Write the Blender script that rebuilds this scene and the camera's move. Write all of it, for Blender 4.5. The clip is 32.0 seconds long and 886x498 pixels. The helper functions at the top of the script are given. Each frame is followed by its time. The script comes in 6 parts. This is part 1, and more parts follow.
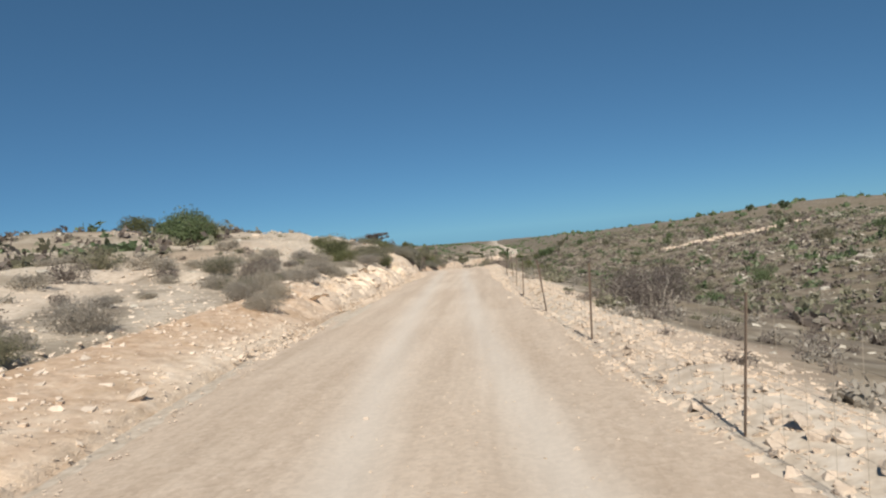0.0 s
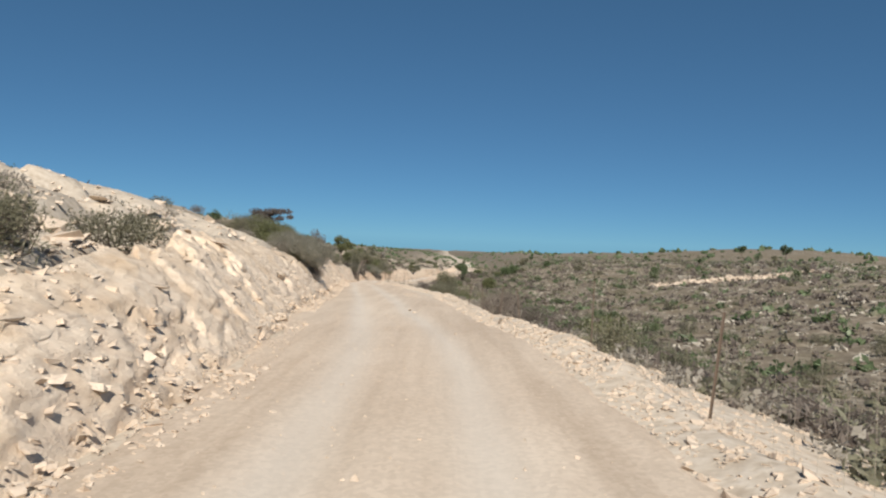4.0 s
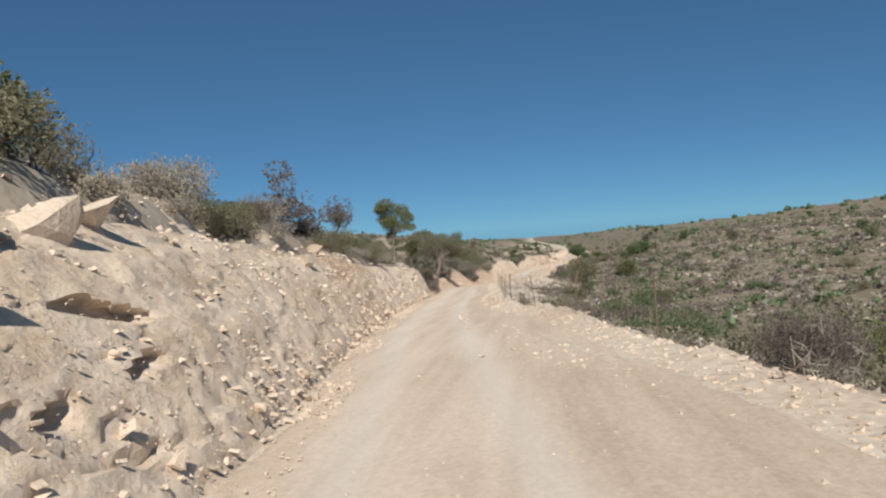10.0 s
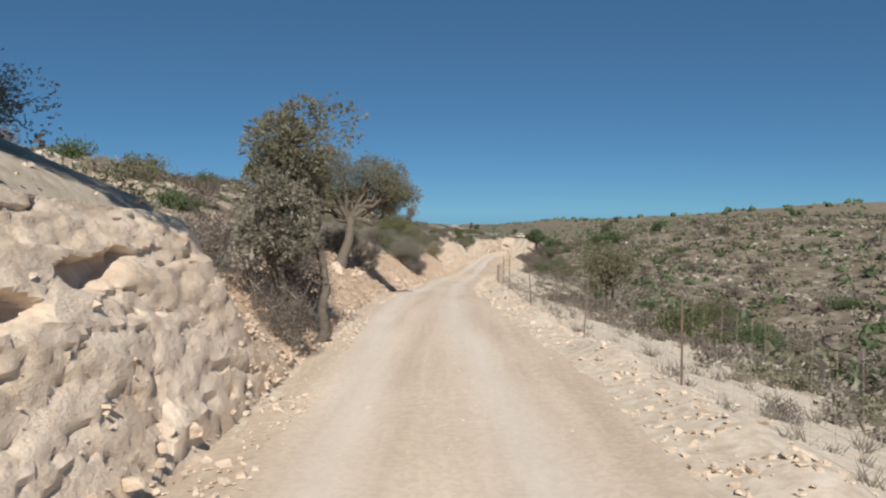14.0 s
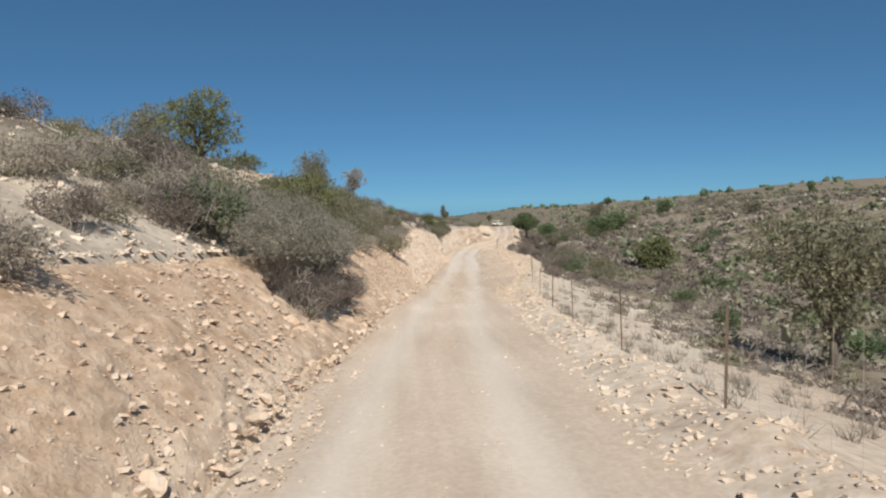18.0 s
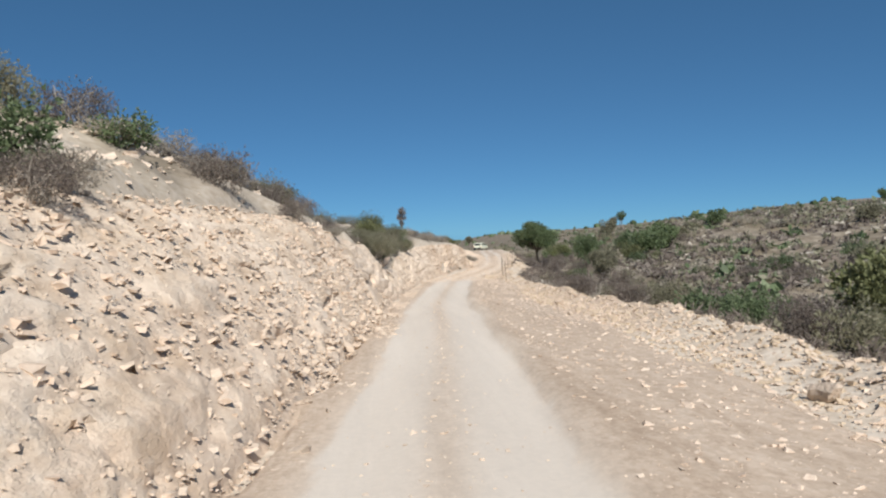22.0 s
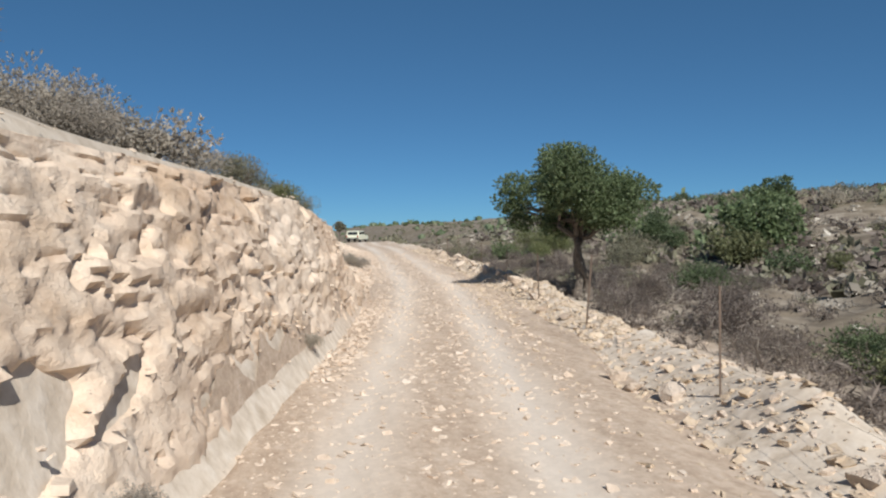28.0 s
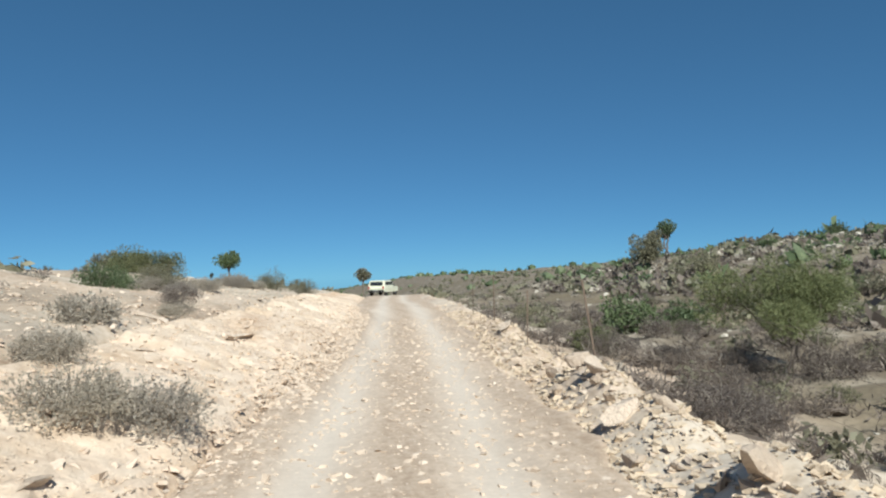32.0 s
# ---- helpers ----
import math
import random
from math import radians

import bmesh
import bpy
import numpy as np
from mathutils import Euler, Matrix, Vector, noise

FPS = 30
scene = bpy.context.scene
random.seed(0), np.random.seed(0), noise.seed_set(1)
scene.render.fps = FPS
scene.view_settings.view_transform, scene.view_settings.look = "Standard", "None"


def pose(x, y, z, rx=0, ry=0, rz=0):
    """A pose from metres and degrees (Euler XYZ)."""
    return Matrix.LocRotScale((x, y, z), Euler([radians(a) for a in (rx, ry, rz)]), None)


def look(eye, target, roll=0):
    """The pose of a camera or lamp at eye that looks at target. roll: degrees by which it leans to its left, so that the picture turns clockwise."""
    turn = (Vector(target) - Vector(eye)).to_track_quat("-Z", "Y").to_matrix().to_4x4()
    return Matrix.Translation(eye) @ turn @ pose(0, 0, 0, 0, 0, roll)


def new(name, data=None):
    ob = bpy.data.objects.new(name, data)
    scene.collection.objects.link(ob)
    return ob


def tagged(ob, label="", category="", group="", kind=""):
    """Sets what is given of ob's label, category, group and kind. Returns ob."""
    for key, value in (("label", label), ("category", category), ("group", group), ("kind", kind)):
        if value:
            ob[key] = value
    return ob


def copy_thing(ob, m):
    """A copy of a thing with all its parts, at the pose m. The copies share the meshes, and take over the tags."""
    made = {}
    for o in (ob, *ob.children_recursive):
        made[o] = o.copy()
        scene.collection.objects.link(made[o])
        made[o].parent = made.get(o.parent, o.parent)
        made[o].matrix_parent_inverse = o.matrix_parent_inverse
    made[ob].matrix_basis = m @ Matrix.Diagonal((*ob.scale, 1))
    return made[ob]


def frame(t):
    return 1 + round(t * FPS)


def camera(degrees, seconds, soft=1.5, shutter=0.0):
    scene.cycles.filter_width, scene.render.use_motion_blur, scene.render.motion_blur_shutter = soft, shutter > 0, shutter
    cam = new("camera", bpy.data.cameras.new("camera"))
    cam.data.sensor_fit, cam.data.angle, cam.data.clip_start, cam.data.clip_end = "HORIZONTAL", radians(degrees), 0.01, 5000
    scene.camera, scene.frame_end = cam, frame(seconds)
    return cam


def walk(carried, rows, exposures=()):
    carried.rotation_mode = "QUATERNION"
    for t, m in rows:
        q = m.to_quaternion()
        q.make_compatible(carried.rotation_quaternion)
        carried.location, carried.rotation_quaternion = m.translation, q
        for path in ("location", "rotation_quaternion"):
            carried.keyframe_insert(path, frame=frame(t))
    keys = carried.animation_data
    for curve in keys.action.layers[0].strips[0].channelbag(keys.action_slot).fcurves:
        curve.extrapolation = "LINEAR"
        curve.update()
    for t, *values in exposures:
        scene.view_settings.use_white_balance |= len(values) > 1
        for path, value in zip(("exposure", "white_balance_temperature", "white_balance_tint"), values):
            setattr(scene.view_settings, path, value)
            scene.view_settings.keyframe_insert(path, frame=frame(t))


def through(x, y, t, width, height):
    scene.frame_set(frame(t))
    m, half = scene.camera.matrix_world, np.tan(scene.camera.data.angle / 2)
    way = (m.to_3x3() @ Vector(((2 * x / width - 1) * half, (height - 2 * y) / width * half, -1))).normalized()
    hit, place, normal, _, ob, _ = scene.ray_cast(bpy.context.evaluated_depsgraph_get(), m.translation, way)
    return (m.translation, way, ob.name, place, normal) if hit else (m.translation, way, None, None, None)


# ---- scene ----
cam = camera(61.0, 32.0, soft=2.2)
EXPOSURES = [(0.0, 0.12, 7000, 10), (3.5, 0.12, 6950, 10), (6.0, 0.08, 6900, 10), (13.0, 0.09, 6850, 10), (18.0, 0.13, 6800, 10), (20.0, 0.17, 6500, 10), (21.0, 0.19, 6500, 10),
             (23.0, 0.15, 6500, 10), (25.0, 0.12, 6500, 10), (28.0, 0.15, 6500, 10), (29.5, 0.20, 6500, 8), (31.0, 0.29, 6450, 5), (32.0, 0.31, 6400, 4)]

PATH = [
    (0.0, pose(-0.00, -0.00, 1.55, 88.67, 4.94, 3.71)),
    (0.5, pose(-0.37, 4.05, 1.39, 89.78, 4.06, 1.63)),
    (1.0, pose(-0.64, 9.25, 1.37, 90.25, 0.47, 1.36)),
    (1.5, pose(-1.24, 13.41, 1.24, 89.43, 0.18, 0.95)),
    (2.0, pose(-1.45, 18.81, 1.12, 90.06, -0.59, 1.19)),
    (2.5, pose(-1.46, 23.35, 1.02, 89.29, 1.56, 0.11)),
    (3.0, pose(-1.76, 27.57, 0.89, 89.47, 0.55, -0.96)),
    (3.5, pose(-1.98, 32.46, 0.77, 89.26, -1.95, -0.65)),
    (5.5, pose(-3.02, 52.70, 0.28, 88.81, -1.40, 2.36)),
    (6.0, pose(-3.48, 56.87, 0.08, 88.18, -4.02, 5.78)),
    (6.5, pose(-3.96, 60.48, -0.12, 88.48, -3.22, 5.31)),
    (7.0, pose(-4.33, 64.78, -0.27, 87.88, -0.59, 6.07)),
    (7.5, pose(-4.69, 68.96, -0.50, 87.84, 1.31, 6.86)),
    (8.0, pose(-5.34, 72.99, -0.71, 87.75, 4.30, 6.86)),
    (8.5, pose(-6.11, 78.51, -0.98, 87.97, 2.56, 7.26)),
    (9.0, pose(-6.67, 83.08, -1.22, 88.45, 3.12, 6.70)),
    (9.5, pose(-7.11, 87.35, -1.40, 87.95, 4.89, 6.48)),
    (10.0, pose(-7.74, 92.88, -1.75, 88.60, 3.98, 6.33)),
    (10.5, pose(-8.41, 98.25, -1.99, 88.84, 2.82, 5.76)),
    (11.0, pose(-9.06, 103.37, -2.24, 88.82, 4.44, 5.02)),
    (11.5, pose(-9.72, 108.04, -2.44, 87.79, 4.23, 5.52)),
    (12.0, pose(-10.47, 112.56, -2.74, 87.52, 4.15, 5.15)),
    (12.5, pose(-10.95, 117.49, -3.05, 87.42, 2.59, 4.49)),
    (13.0, pose(-11.34, 122.40, -3.38, 86.99, 2.34, 4.64)),
    (13.5, pose(-11.76, 127.15, -3.63, 87.37, 1.19, 2.26)),
    (14.0, pose(-12.03, 132.28, -3.96, 87.17, 0.10, 0.63)),
    (14.5, pose(-11.97, 136.08, -4.24, 87.91, 0.73, 0.45)),
    (16.5, pose(-12.68, 148.47, -4.65, 86.05, -1.19, -1.20)),
    (17.0, pose(-12.94, 153.08, -4.86, 86.28, -3.43, -2.08)),
    (17.5, pose(-12.72, 157.84, -5.23, 86.12, 0.07, -1.47)),
    (18.0, pose(-12.52, 163.45, -5.65, 86.57, 1.75, -2.29)),
    (18.5, pose(-12.39, 168.20, -6.00, 86.90, 0.38, -1.78)),
    (19.0, pose(-12.32, 173.91, -6.34, 86.56, -0.51, -2.80)),
    (19.5, pose(-12.02, 178.64, -6.78, 86.51, 0.15, -4.53)),
    (20.0, pose(-11.58, 185.23, -7.15, 87.54, 1.31, -5.64)),
    (20.5, pose(-11.05, 191.47, -7.48, 88.83, 0.23, -3.11)),
    (21.0, pose(-10.71, 196.50, -7.75, 88.65, -0.18, -5.99)),
    (21.5, pose(-10.34, 200.48, -7.89, 89.03, 1.28, -8.50)),
    (22.0, pose(-9.92, 204.31, -8.01, 88.82, 2.36, -4.41)),
    (22.5, pose(-9.54, 209.09, -8.16, 90.51, 2.24, -3.92)),
    (23.0, pose(-9.11, 213.98, -8.26, 88.39, 2.78, -4.77)),
    (23.5, pose(-8.74, 218.61, -8.38, 87.62, 4.61, -5.56)),
    (24.0, pose(-8.56, 223.23, -8.63, 87.84, 1.14, -6.36)),
    (24.5, pose(-8.38, 227.85, -8.83, 88.15, -1.14, -7.12)),
    (25.0, pose(-7.99, 232.24, -8.97, 87.86, 1.47, -6.30)),
    (25.5, pose(-7.53, 236.17, -9.02, 87.65, 0.48, -6.25)),
    (27.5, pose(-5.84, 248.18, -9.19, 88.53, -0.91, -9.53)),
    (28.0, pose(-5.03, 252.53, -9.32, 88.03, 1.17, -14.48)),
    (28.5, pose(-4.11, 255.77, -9.44, 88.88, 0.89, -11.94)),
    (29.0, pose(-2.98, 260.31, -9.57, 89.40, 1.29, -13.85)),
    (29.5, pose(-2.06, 264.19, -9.55, 90.89, 1.97, -14.91)),
    (30.0, pose(-1.31, 267.59, -9.57, 91.02, -1.33, -15.05)),
    (30.5, pose(-0.70, 269.92, -9.61, 89.52, 0.54, -14.47)),
    (31.0, pose(-0.30, 271.45, -9.65, 90.25, 1.13, -12.64)),
    (31.5, pose(0.11, 273.77, -9.61, 91.11, -0.04, -11.88)),
    (32.0, pose(0.38, 275.01, -9.70, 91.97, 1.63, -10.67)),
]
walk(cam, PATH, EXPOSURES)

# ---------------------------------------------------------------- light
SUN_ELEVATION, SUN_AZIMUTH = 41.0, 173.0     # degrees; azimuth from +y towards +x
world = bpy.data.worlds.new("sky")
scene.world = world
world.use_nodes = True
wn = world.node_tree.nodes
sky = wn.new("ShaderNodeTexSky")
sky.sky_type = "NISHITA"
sky.sun_disc = False
sky.sun_elevation, sky.sun_rotation = radians(SUN_ELEVATION), radians(SUN_AZIMUTH)
sky.altitude, sky.air_density, sky.dust_density, sky.ozone_density = 2500, 0.55, 0.0, 6.0
wn["Background"].inputs["Strength"].default_value = 0.104
_soften = wn.new("ShaderNodeGamma")
_soften.inputs["Gamma"].default_value = 0.62
_tint = wn.new("ShaderNodeMix")
_tint.data_type, _tint.blend_type = "RGBA", "MULTIPLY"
_tint.inputs["Factor"].default_value = 1.0
_tint.inputs[7].default_value = (0.54, 1.01, 1.27, 1)
world.node_tree.links.new(sky.outputs["Color"], _soften.inputs["Color"])
world.node_tree.links.new(_soften.outputs["Color"], _tint.inputs[6])
world.node_tree.links.new(_tint.outputs[2], wn["Background"].inputs["Color"])
sun = new("sun", bpy.data.lights.new("sun", "SUN"))
sun.data.energy, sun.data.angle, sun.data.color = 5.0, radians(0.6), (1.0, 0.97, 0.925)
_a, _e = radians(SUN_AZIMUTH), radians(SUN_ELEVATION)
sun.matrix_world = look((math.sin(_a) * math.cos(_e) * 50, math.cos(_a) * math.cos(_e) * 50, math.sin(_e) * 50), (0, 0, 0))


# ---------------------------------------------------------------- materials
def material(name, rough=0.9):
    m = bpy.data.materials.new(name)
    m.use_nodes = True
    b = m.node_tree.nodes["Principled BSDF"]
    b.inputs["Roughness"].default_value = rough
    b.inputs["Specular IOR Level"].default_value = 0.25
    return m, m.node_tree.nodes, m.node_tree.links, b


def noise_node(nodes, links, scale, detail=6.0, rough=0.6, coords=None, kind="ShaderNodeTexNoise"):
    n = nodes.new(kind)
    n.inputs["Scale"].default_value = scale
    if kind == "ShaderNodeTexNoise":
        n.inputs["Detail"].default_value, n.inputs["Roughness"].default_value = detail, rough
    if coords is not None:
        links.new(coords, n.inputs["Vector"])
    return n


def ramp(nodes, links, source, stops):
    r = nodes.new("ShaderNodeValToRGB")
    e = r.color_ramp.elements
    while len(e) < len(stops):
        e.new(0.5)
    for el, (p, c) in zip(e, stops):
        el.position, el.color = p, (*c, 1)
    links.new(source, r.inputs["Fac"])
    return r


def mix(nodes, links, fac, a, b, mode="MIX"):
    m = nodes.new("ShaderNodeMix")
    m.data_type, m.blend_type = "RGBA", mode
    for sock, v in ((m.inputs["Factor"], fac), (m.inputs[6], a), (m.inputs[7], b)):
        if isinstance(v, (int, float)):
            sock.default_value = v
        elif isinstance(v, tuple):
            sock.default_value = (*v, 1)
        else:
            links.new(v, sock)
    return m.outputs[2]


def bump(nodes, links, bsdf, height, strength, distance):
    b = nodes.new("ShaderNodeBump")
    b.inputs["Strength"].default_value, b.inputs["Distance"].default_value = strength, distance
    links.new(height, b.inputs["Height"])
    links.new(b.outputs["Normal"], bsdf.inputs["Normal"])


def object_coords(nodes):
    return nodes.new("ShaderNodeTexCoord").outputs["Object"]


def stretched(nodes, links, scale):
    m = nodes.new("ShaderNodeMapping")
    m.inputs["Scale"].default_value = scale
    links.new(object_coords(nodes), m.inputs["Vector"])
    return m.outputs["Vector"]


def ground_material():
    """Hillside soil: pale stony earth with patches of dry grass and reddish earth."""
    m, n, l, b = material("stony_soil")
    c = object_coords(n)
    big = noise_node(n, l, 0.09, 4, 0.6, c)
    mid = noise_node(n, l, 0.7, 6, 0.65, c)
    fine = noise_node(n, l, 6.0, 4, 0.6, c)
    soil = ramp(n, l, mid.outputs["Fac"], [(0.3, (0.12, 0.096, 0.07)), (0.5, (0.205, 0.17, 0.127)), (0.7, (0.38, 0.335, 0.27))])
    grass = ramp(n, l, fine.outputs["Fac"], [(0.3, (0.115, 0.095, 0.06)), (0.7, (0.25, 0.205, 0.135))])
    gm = ramp(n, l, big.outputs["Fac"], [(0.45, (0, 0, 0)), (0.62, (0.75, 0.75, 0.75))])
    col = mix(n, l, gm.outputs["Color"], soil.outputs["Color"], grass.outputs["Color"])
    zone = n.new("ShaderNodeVertexColor")
    zone.layer_name = "zone"
    sep = n.new("ShaderNodeSeparateColor")
    l.new(zone.outputs["Color"], sep.inputs["Color"])
    rub = ramp(n, l, fine.outputs["Fac"], [(0.25, (0.43, 0.35, 0.265)), (0.5, (0.59, 0.505, 0.405)), (0.75, (0.70, 0.625, 0.53))])
    red = ramp(n, l, fine.outputs["Fac"], [(0.25, (0.36, 0.235, 0.155)), (0.75, (0.57, 0.43, 0.315))])
    rub2 = mix(n, l, sep.outputs["Green"], rub.outputs["Color"], red.outputs["Color"])
    col = mix(n, l, sep.outputs["Red"], col, rub2)
    l.new(col, b.inputs["Base Color"])
    lump = noise_node(n, l, 3.0, 4, 0.7, c)
    h = n.new("ShaderNodeMath")
    h.operation = "ADD"
    l.new(lump.outputs["Fac"], h.inputs[0])
    l.new(fine.outputs["Fac"], h.inputs[1])
    bump(n, l, b, h.outputs[0], 0.6, 0.015)
    return m


def road_material():
    """Crushed limestone: pale dusty wheel tracks, stonier crown and edges."""
    m, n, l, b = material("limestone_gravel", 0.95)
    c = object_coords(n)
    big = noise_node(n, l, 0.22, 5, 0.6, c)
    fine = noise_node(n, l, 9.0, 9, 0.78, stretched(n, l, (1.0, 0.42, 1.0)))
    pebble = noise_node(n, l, 22.0, coords=c, kind="ShaderNodeTexVoronoi")
    zone = n.new("ShaderNodeVertexColor")
    zone.layer_name = "zone"
    sep = n.new("ShaderNodeSeparateColor")
    l.new(zone.outputs["Color"], sep.inputs["Color"])
    dust = ramp(n, l, big.outputs["Fac"], [(0.3, (0.60, 0.49, 0.385)), (0.7, (0.70, 0.60, 0.49))])
    stones = ramp(n, l, fine.outputs["Fac"], [(0.3, (0.36, 0.27, 0.20)), (0.5, (0.505, 0.40, 0.305)), (0.7, (0.605, 0.505, 0.41))])
    col = mix(n, l, sep.outputs["Red"], dust.outputs["Color"], stones.outputs["Color"])
    streak = noise_node(n, l, 1.0, 6, 0.62, stretched(n, l, (2.6, 0.13, 1.0)))
    worn = ramp(n, l, streak.outputs["Fac"], [(0.34, (0.84, 0.81, 0.78)), (0.5, (0.97, 0.96, 0.95)), (0.66, (1.06, 1.06, 1.06))])
    col = mix(n, l, 0.85, col, worn.outputs["Color"], "MULTIPLY")
    peb = ramp(n, l, pebble.outputs["Color"], [(0.2, (0.72, 0.70, 0.68)), (0.8, (1.12, 1.12, 1.12))])
    col = mix(n, l, 0.32, col, peb.outputs["Color"], "MULTIPLY")
    col = mix(n, l, sep.outputs["Green"], col, (0.65, 0.60, 0.53))
    l.new(col, b.inputs["Base Color"])
    bump(n, l, b, fine.outputs["Fac"], 0.8, 0.011)
    return m


def rock_material(name, pale, mid, dark, scale=1.0, zoned=False):
    m, n, l, b = material(name, 0.92)
    c = stretched(n, l, (0.9, 0.7, 1.3)) if zoned else object_coords(n)
    warp = noise_node(n, l, 0.5 * scale, 5, 0.6, c)
    fine = noise_node(n, l, 6.0 * scale, 4, 0.6, c)
    base = ramp(n, l, warp.outputs["Fac"], [(0.3, mid), (0.6, pale)])
    grain = ramp(n, l, fine.outputs["Fac"], [(0.28, dark), (0.5, mid), (0.68, pale)])
    col = mix(n, l, 0.55, base.outputs["Color"], grain.outputs["Color"])
    if not zoned:
        info = n.new("ShaderNodeObjectInfo")
        tint = ramp(n, l, info.outputs["Random"], [(0.0, (0.82, 0.78, 0.74)), (1.0, (1.0, 1.0, 1.0))])
        col = mix(n, l, 0.8, col, tint.outputs["Color"], "MULTIPLY")
    else:
        zone = n.new("ShaderNodeVertexColor")
        zone.layer_name = "zone"
        sep = n.new("ShaderNodeSeparateColor")
        l.new(zone.outputs["Color"], sep.inputs["Color"])
        pale_e = ramp(n, l, fine.outputs["Fac"], [(0.25, (0.60, 0.47, 0.35)), (0.5, (0.72, 0.59, 0.455)), (0.75, (0.79, 0.67, 0.54))])
        red_e = ramp(n, l, fine.outputs["Fac"], [(0.25, (0.43, 0.29, 0.195)), (0.5, (0.58, 0.425, 0.30)), (0.75, (0.68, 0.535, 0.40))])
        e_col = mix(n, l, sep.outputs["Green"], pale_e.outputs["Color"], red_e.outputs["Color"])
        col = mix(n, l, sep.outputs["Red"], col, e_col)
        weathered = noise_node(n, l, 1.3, 8, 0.7, c)
        stain = ramp(n, l, weathered.outputs["Fac"], [(0.36, (0.80, 0.735, 0.655)), (0.54, (1.0, 1.0, 1.0)), (0.7, (1.05, 1.04, 1.02))])
        col = mix(n, l, 0.8, col, stain.outputs["Color"], "MULTIPLY")
    l.new(col, b.inputs["Base Color"])
    mid_n = noise_node(n, l, 1.7 * scale, 3, 0.6, c)
    h = n.new("ShaderNodeMath")
    h.operation = "MULTIPLY_ADD"
    l.new(mid_n.outputs["Fac"], h.inputs[0])
    h.inputs[1].default_value = 2.0
    l.new(fine.outputs["Fac"], h.inputs[2])
    chip = noise_node(n, l, 3.2 * scale, coords=c, kind="ShaderNodeTexVoronoi")
    chip.feature = "F1"
    h2 = n.new("ShaderNodeMath")
    h2.operation = "MULTIPLY_ADD"
    l.new(chip.outputs["Distance"], h2.inputs[0])
    h2.inputs[1].default_value = 0.9
    l.new(h.outputs[0], h2.inputs[2])
    grit = noise_node(n, l, 17.0 * scale, 6, 0.7, c)
    h3 = n.new("ShaderNodeMath")
    h3.operation = "MULTIPLY_ADD"
    l.new(grit.outputs["Fac"], h3.inputs[0])
    h3.inputs[1].default_value = 0.8
    l.new(h2.outputs[0], h3.inputs[2])
    bump(n, l, b, h3.outputs[0], 0.8 if zoned else 0.9, 0.03 / scale)
    return m


def leaf_material(name, a, b_, c_, rough=0.6, through=0.35):
    m, n, l, b = material(name, rough)
    geo = n.new("ShaderNodeNewGeometry")
    col = ramp(n, l, geo.outputs["Random Per Island"], [(0.0, a), (0.5, b_), (1.0, c_)])
    big = noise_node(n, l, 1.3, 3, 0.5, object_coords(n))
    sh = ramp(n, l, big.outputs["Fac"], [(0.3, (0.7, 0.7, 0.7)), (0.7, (1.1, 1.1, 1.1))])
    out = mix(n, l, 0.7, col.outputs["Color"], sh.outputs["Color"], "MULTIPLY")
    info = n.new("ShaderNodeObjectInfo")
    tint = ramp(n, l, info.outputs["Random"], [(0.0, (0.82, 0.82, 0.84)), (1.0, (1.12, 1.1, 1.02))])
    out = mix(n, l, 0.7, out, tint.outputs["Color"], "MULTIPLY")
    l.new(out, b.inputs["Base Color"])
    tr = n.new("ShaderNodeBsdfTranslucent")
    l.new(out, tr.inputs["Color"])
    ms = n.new("ShaderNodeMixShader")
    ms.inputs["Fac"].default_value = through
    l.new(b.outputs["BSDF"], ms.inputs[1])
    l.new(tr.outputs["BSDF"], ms.inputs[2])
    l.new(ms.outputs["Shader"], n["Material Output"].inputs["Surface"])
    return m


def bark_material(name, a, b_):
    m, n, l, b = material(name, 0.9)
    c = object_coords(n)
    f = noise_node(n, l, 14, 6, 0.7, c)
    col = ramp(n, l, f.outputs["Fac"], [(0.3, a), (0.7, b_)])
    l.new(col.outputs["Color"], b.inputs["Base Color"])
    bump(n, l, b, f.outputs["Fac"], 0.8, 0.03)
    return m


def plain(name, colour, rough=0.5, metal=0.0):
    m, n, l, b = material(name, rough)
    f = noise_node(n, l, 5, 4, 0.6, object_coords(n))
    dark = tuple(v * 0.8 for v in colour)
    col = ramp(n, l, f.outputs["Fac"], [(0.3, dark), (0.7, colour)])
    l.new(col.outputs["Color"], b.inputs["Base Color"])
    b.inputs["Metallic"].default_value = metal
    return m


RUDDY = rock_material("ruddy_limestone", (0.72, 0.61, 0.50), (0.62, 0.49, 0.38), (0.46, 0.335, 0.25), 2.5)
TANROCK = rock_material("tan_limestone", (0.68, 0.58, 0.45), (0.57, 0.46, 0.34), (0.40, 0.31, 0.22), 2.5)
SOIL = ground_material()
GRAVEL = road_material()
CLIFF = rock_material("cut_limestone", (0.785, 0.67, 0.545), (0.725, 0.59, 0.46), (0.56, 0.425, 0.32), zoned=True)
BLOCK = rock_material("block_limestone", (0.75, 0.645, 0.535), (0.68, 0.56, 0.44), (0.52, 0.40, 0.30))
ROCK = rock_material("loose_limestone", (0.72, 0.62, 0.515), (0.64, 0.525, 0.415), (0.50, 0.39, 0.30), 2.5)
GREYROCK = rock_material("weathered_limestone", (0.62, 0.59, 0.52), (0.47, 0.435, 0.37), (0.25, 0.225, 0.19), 2.0)
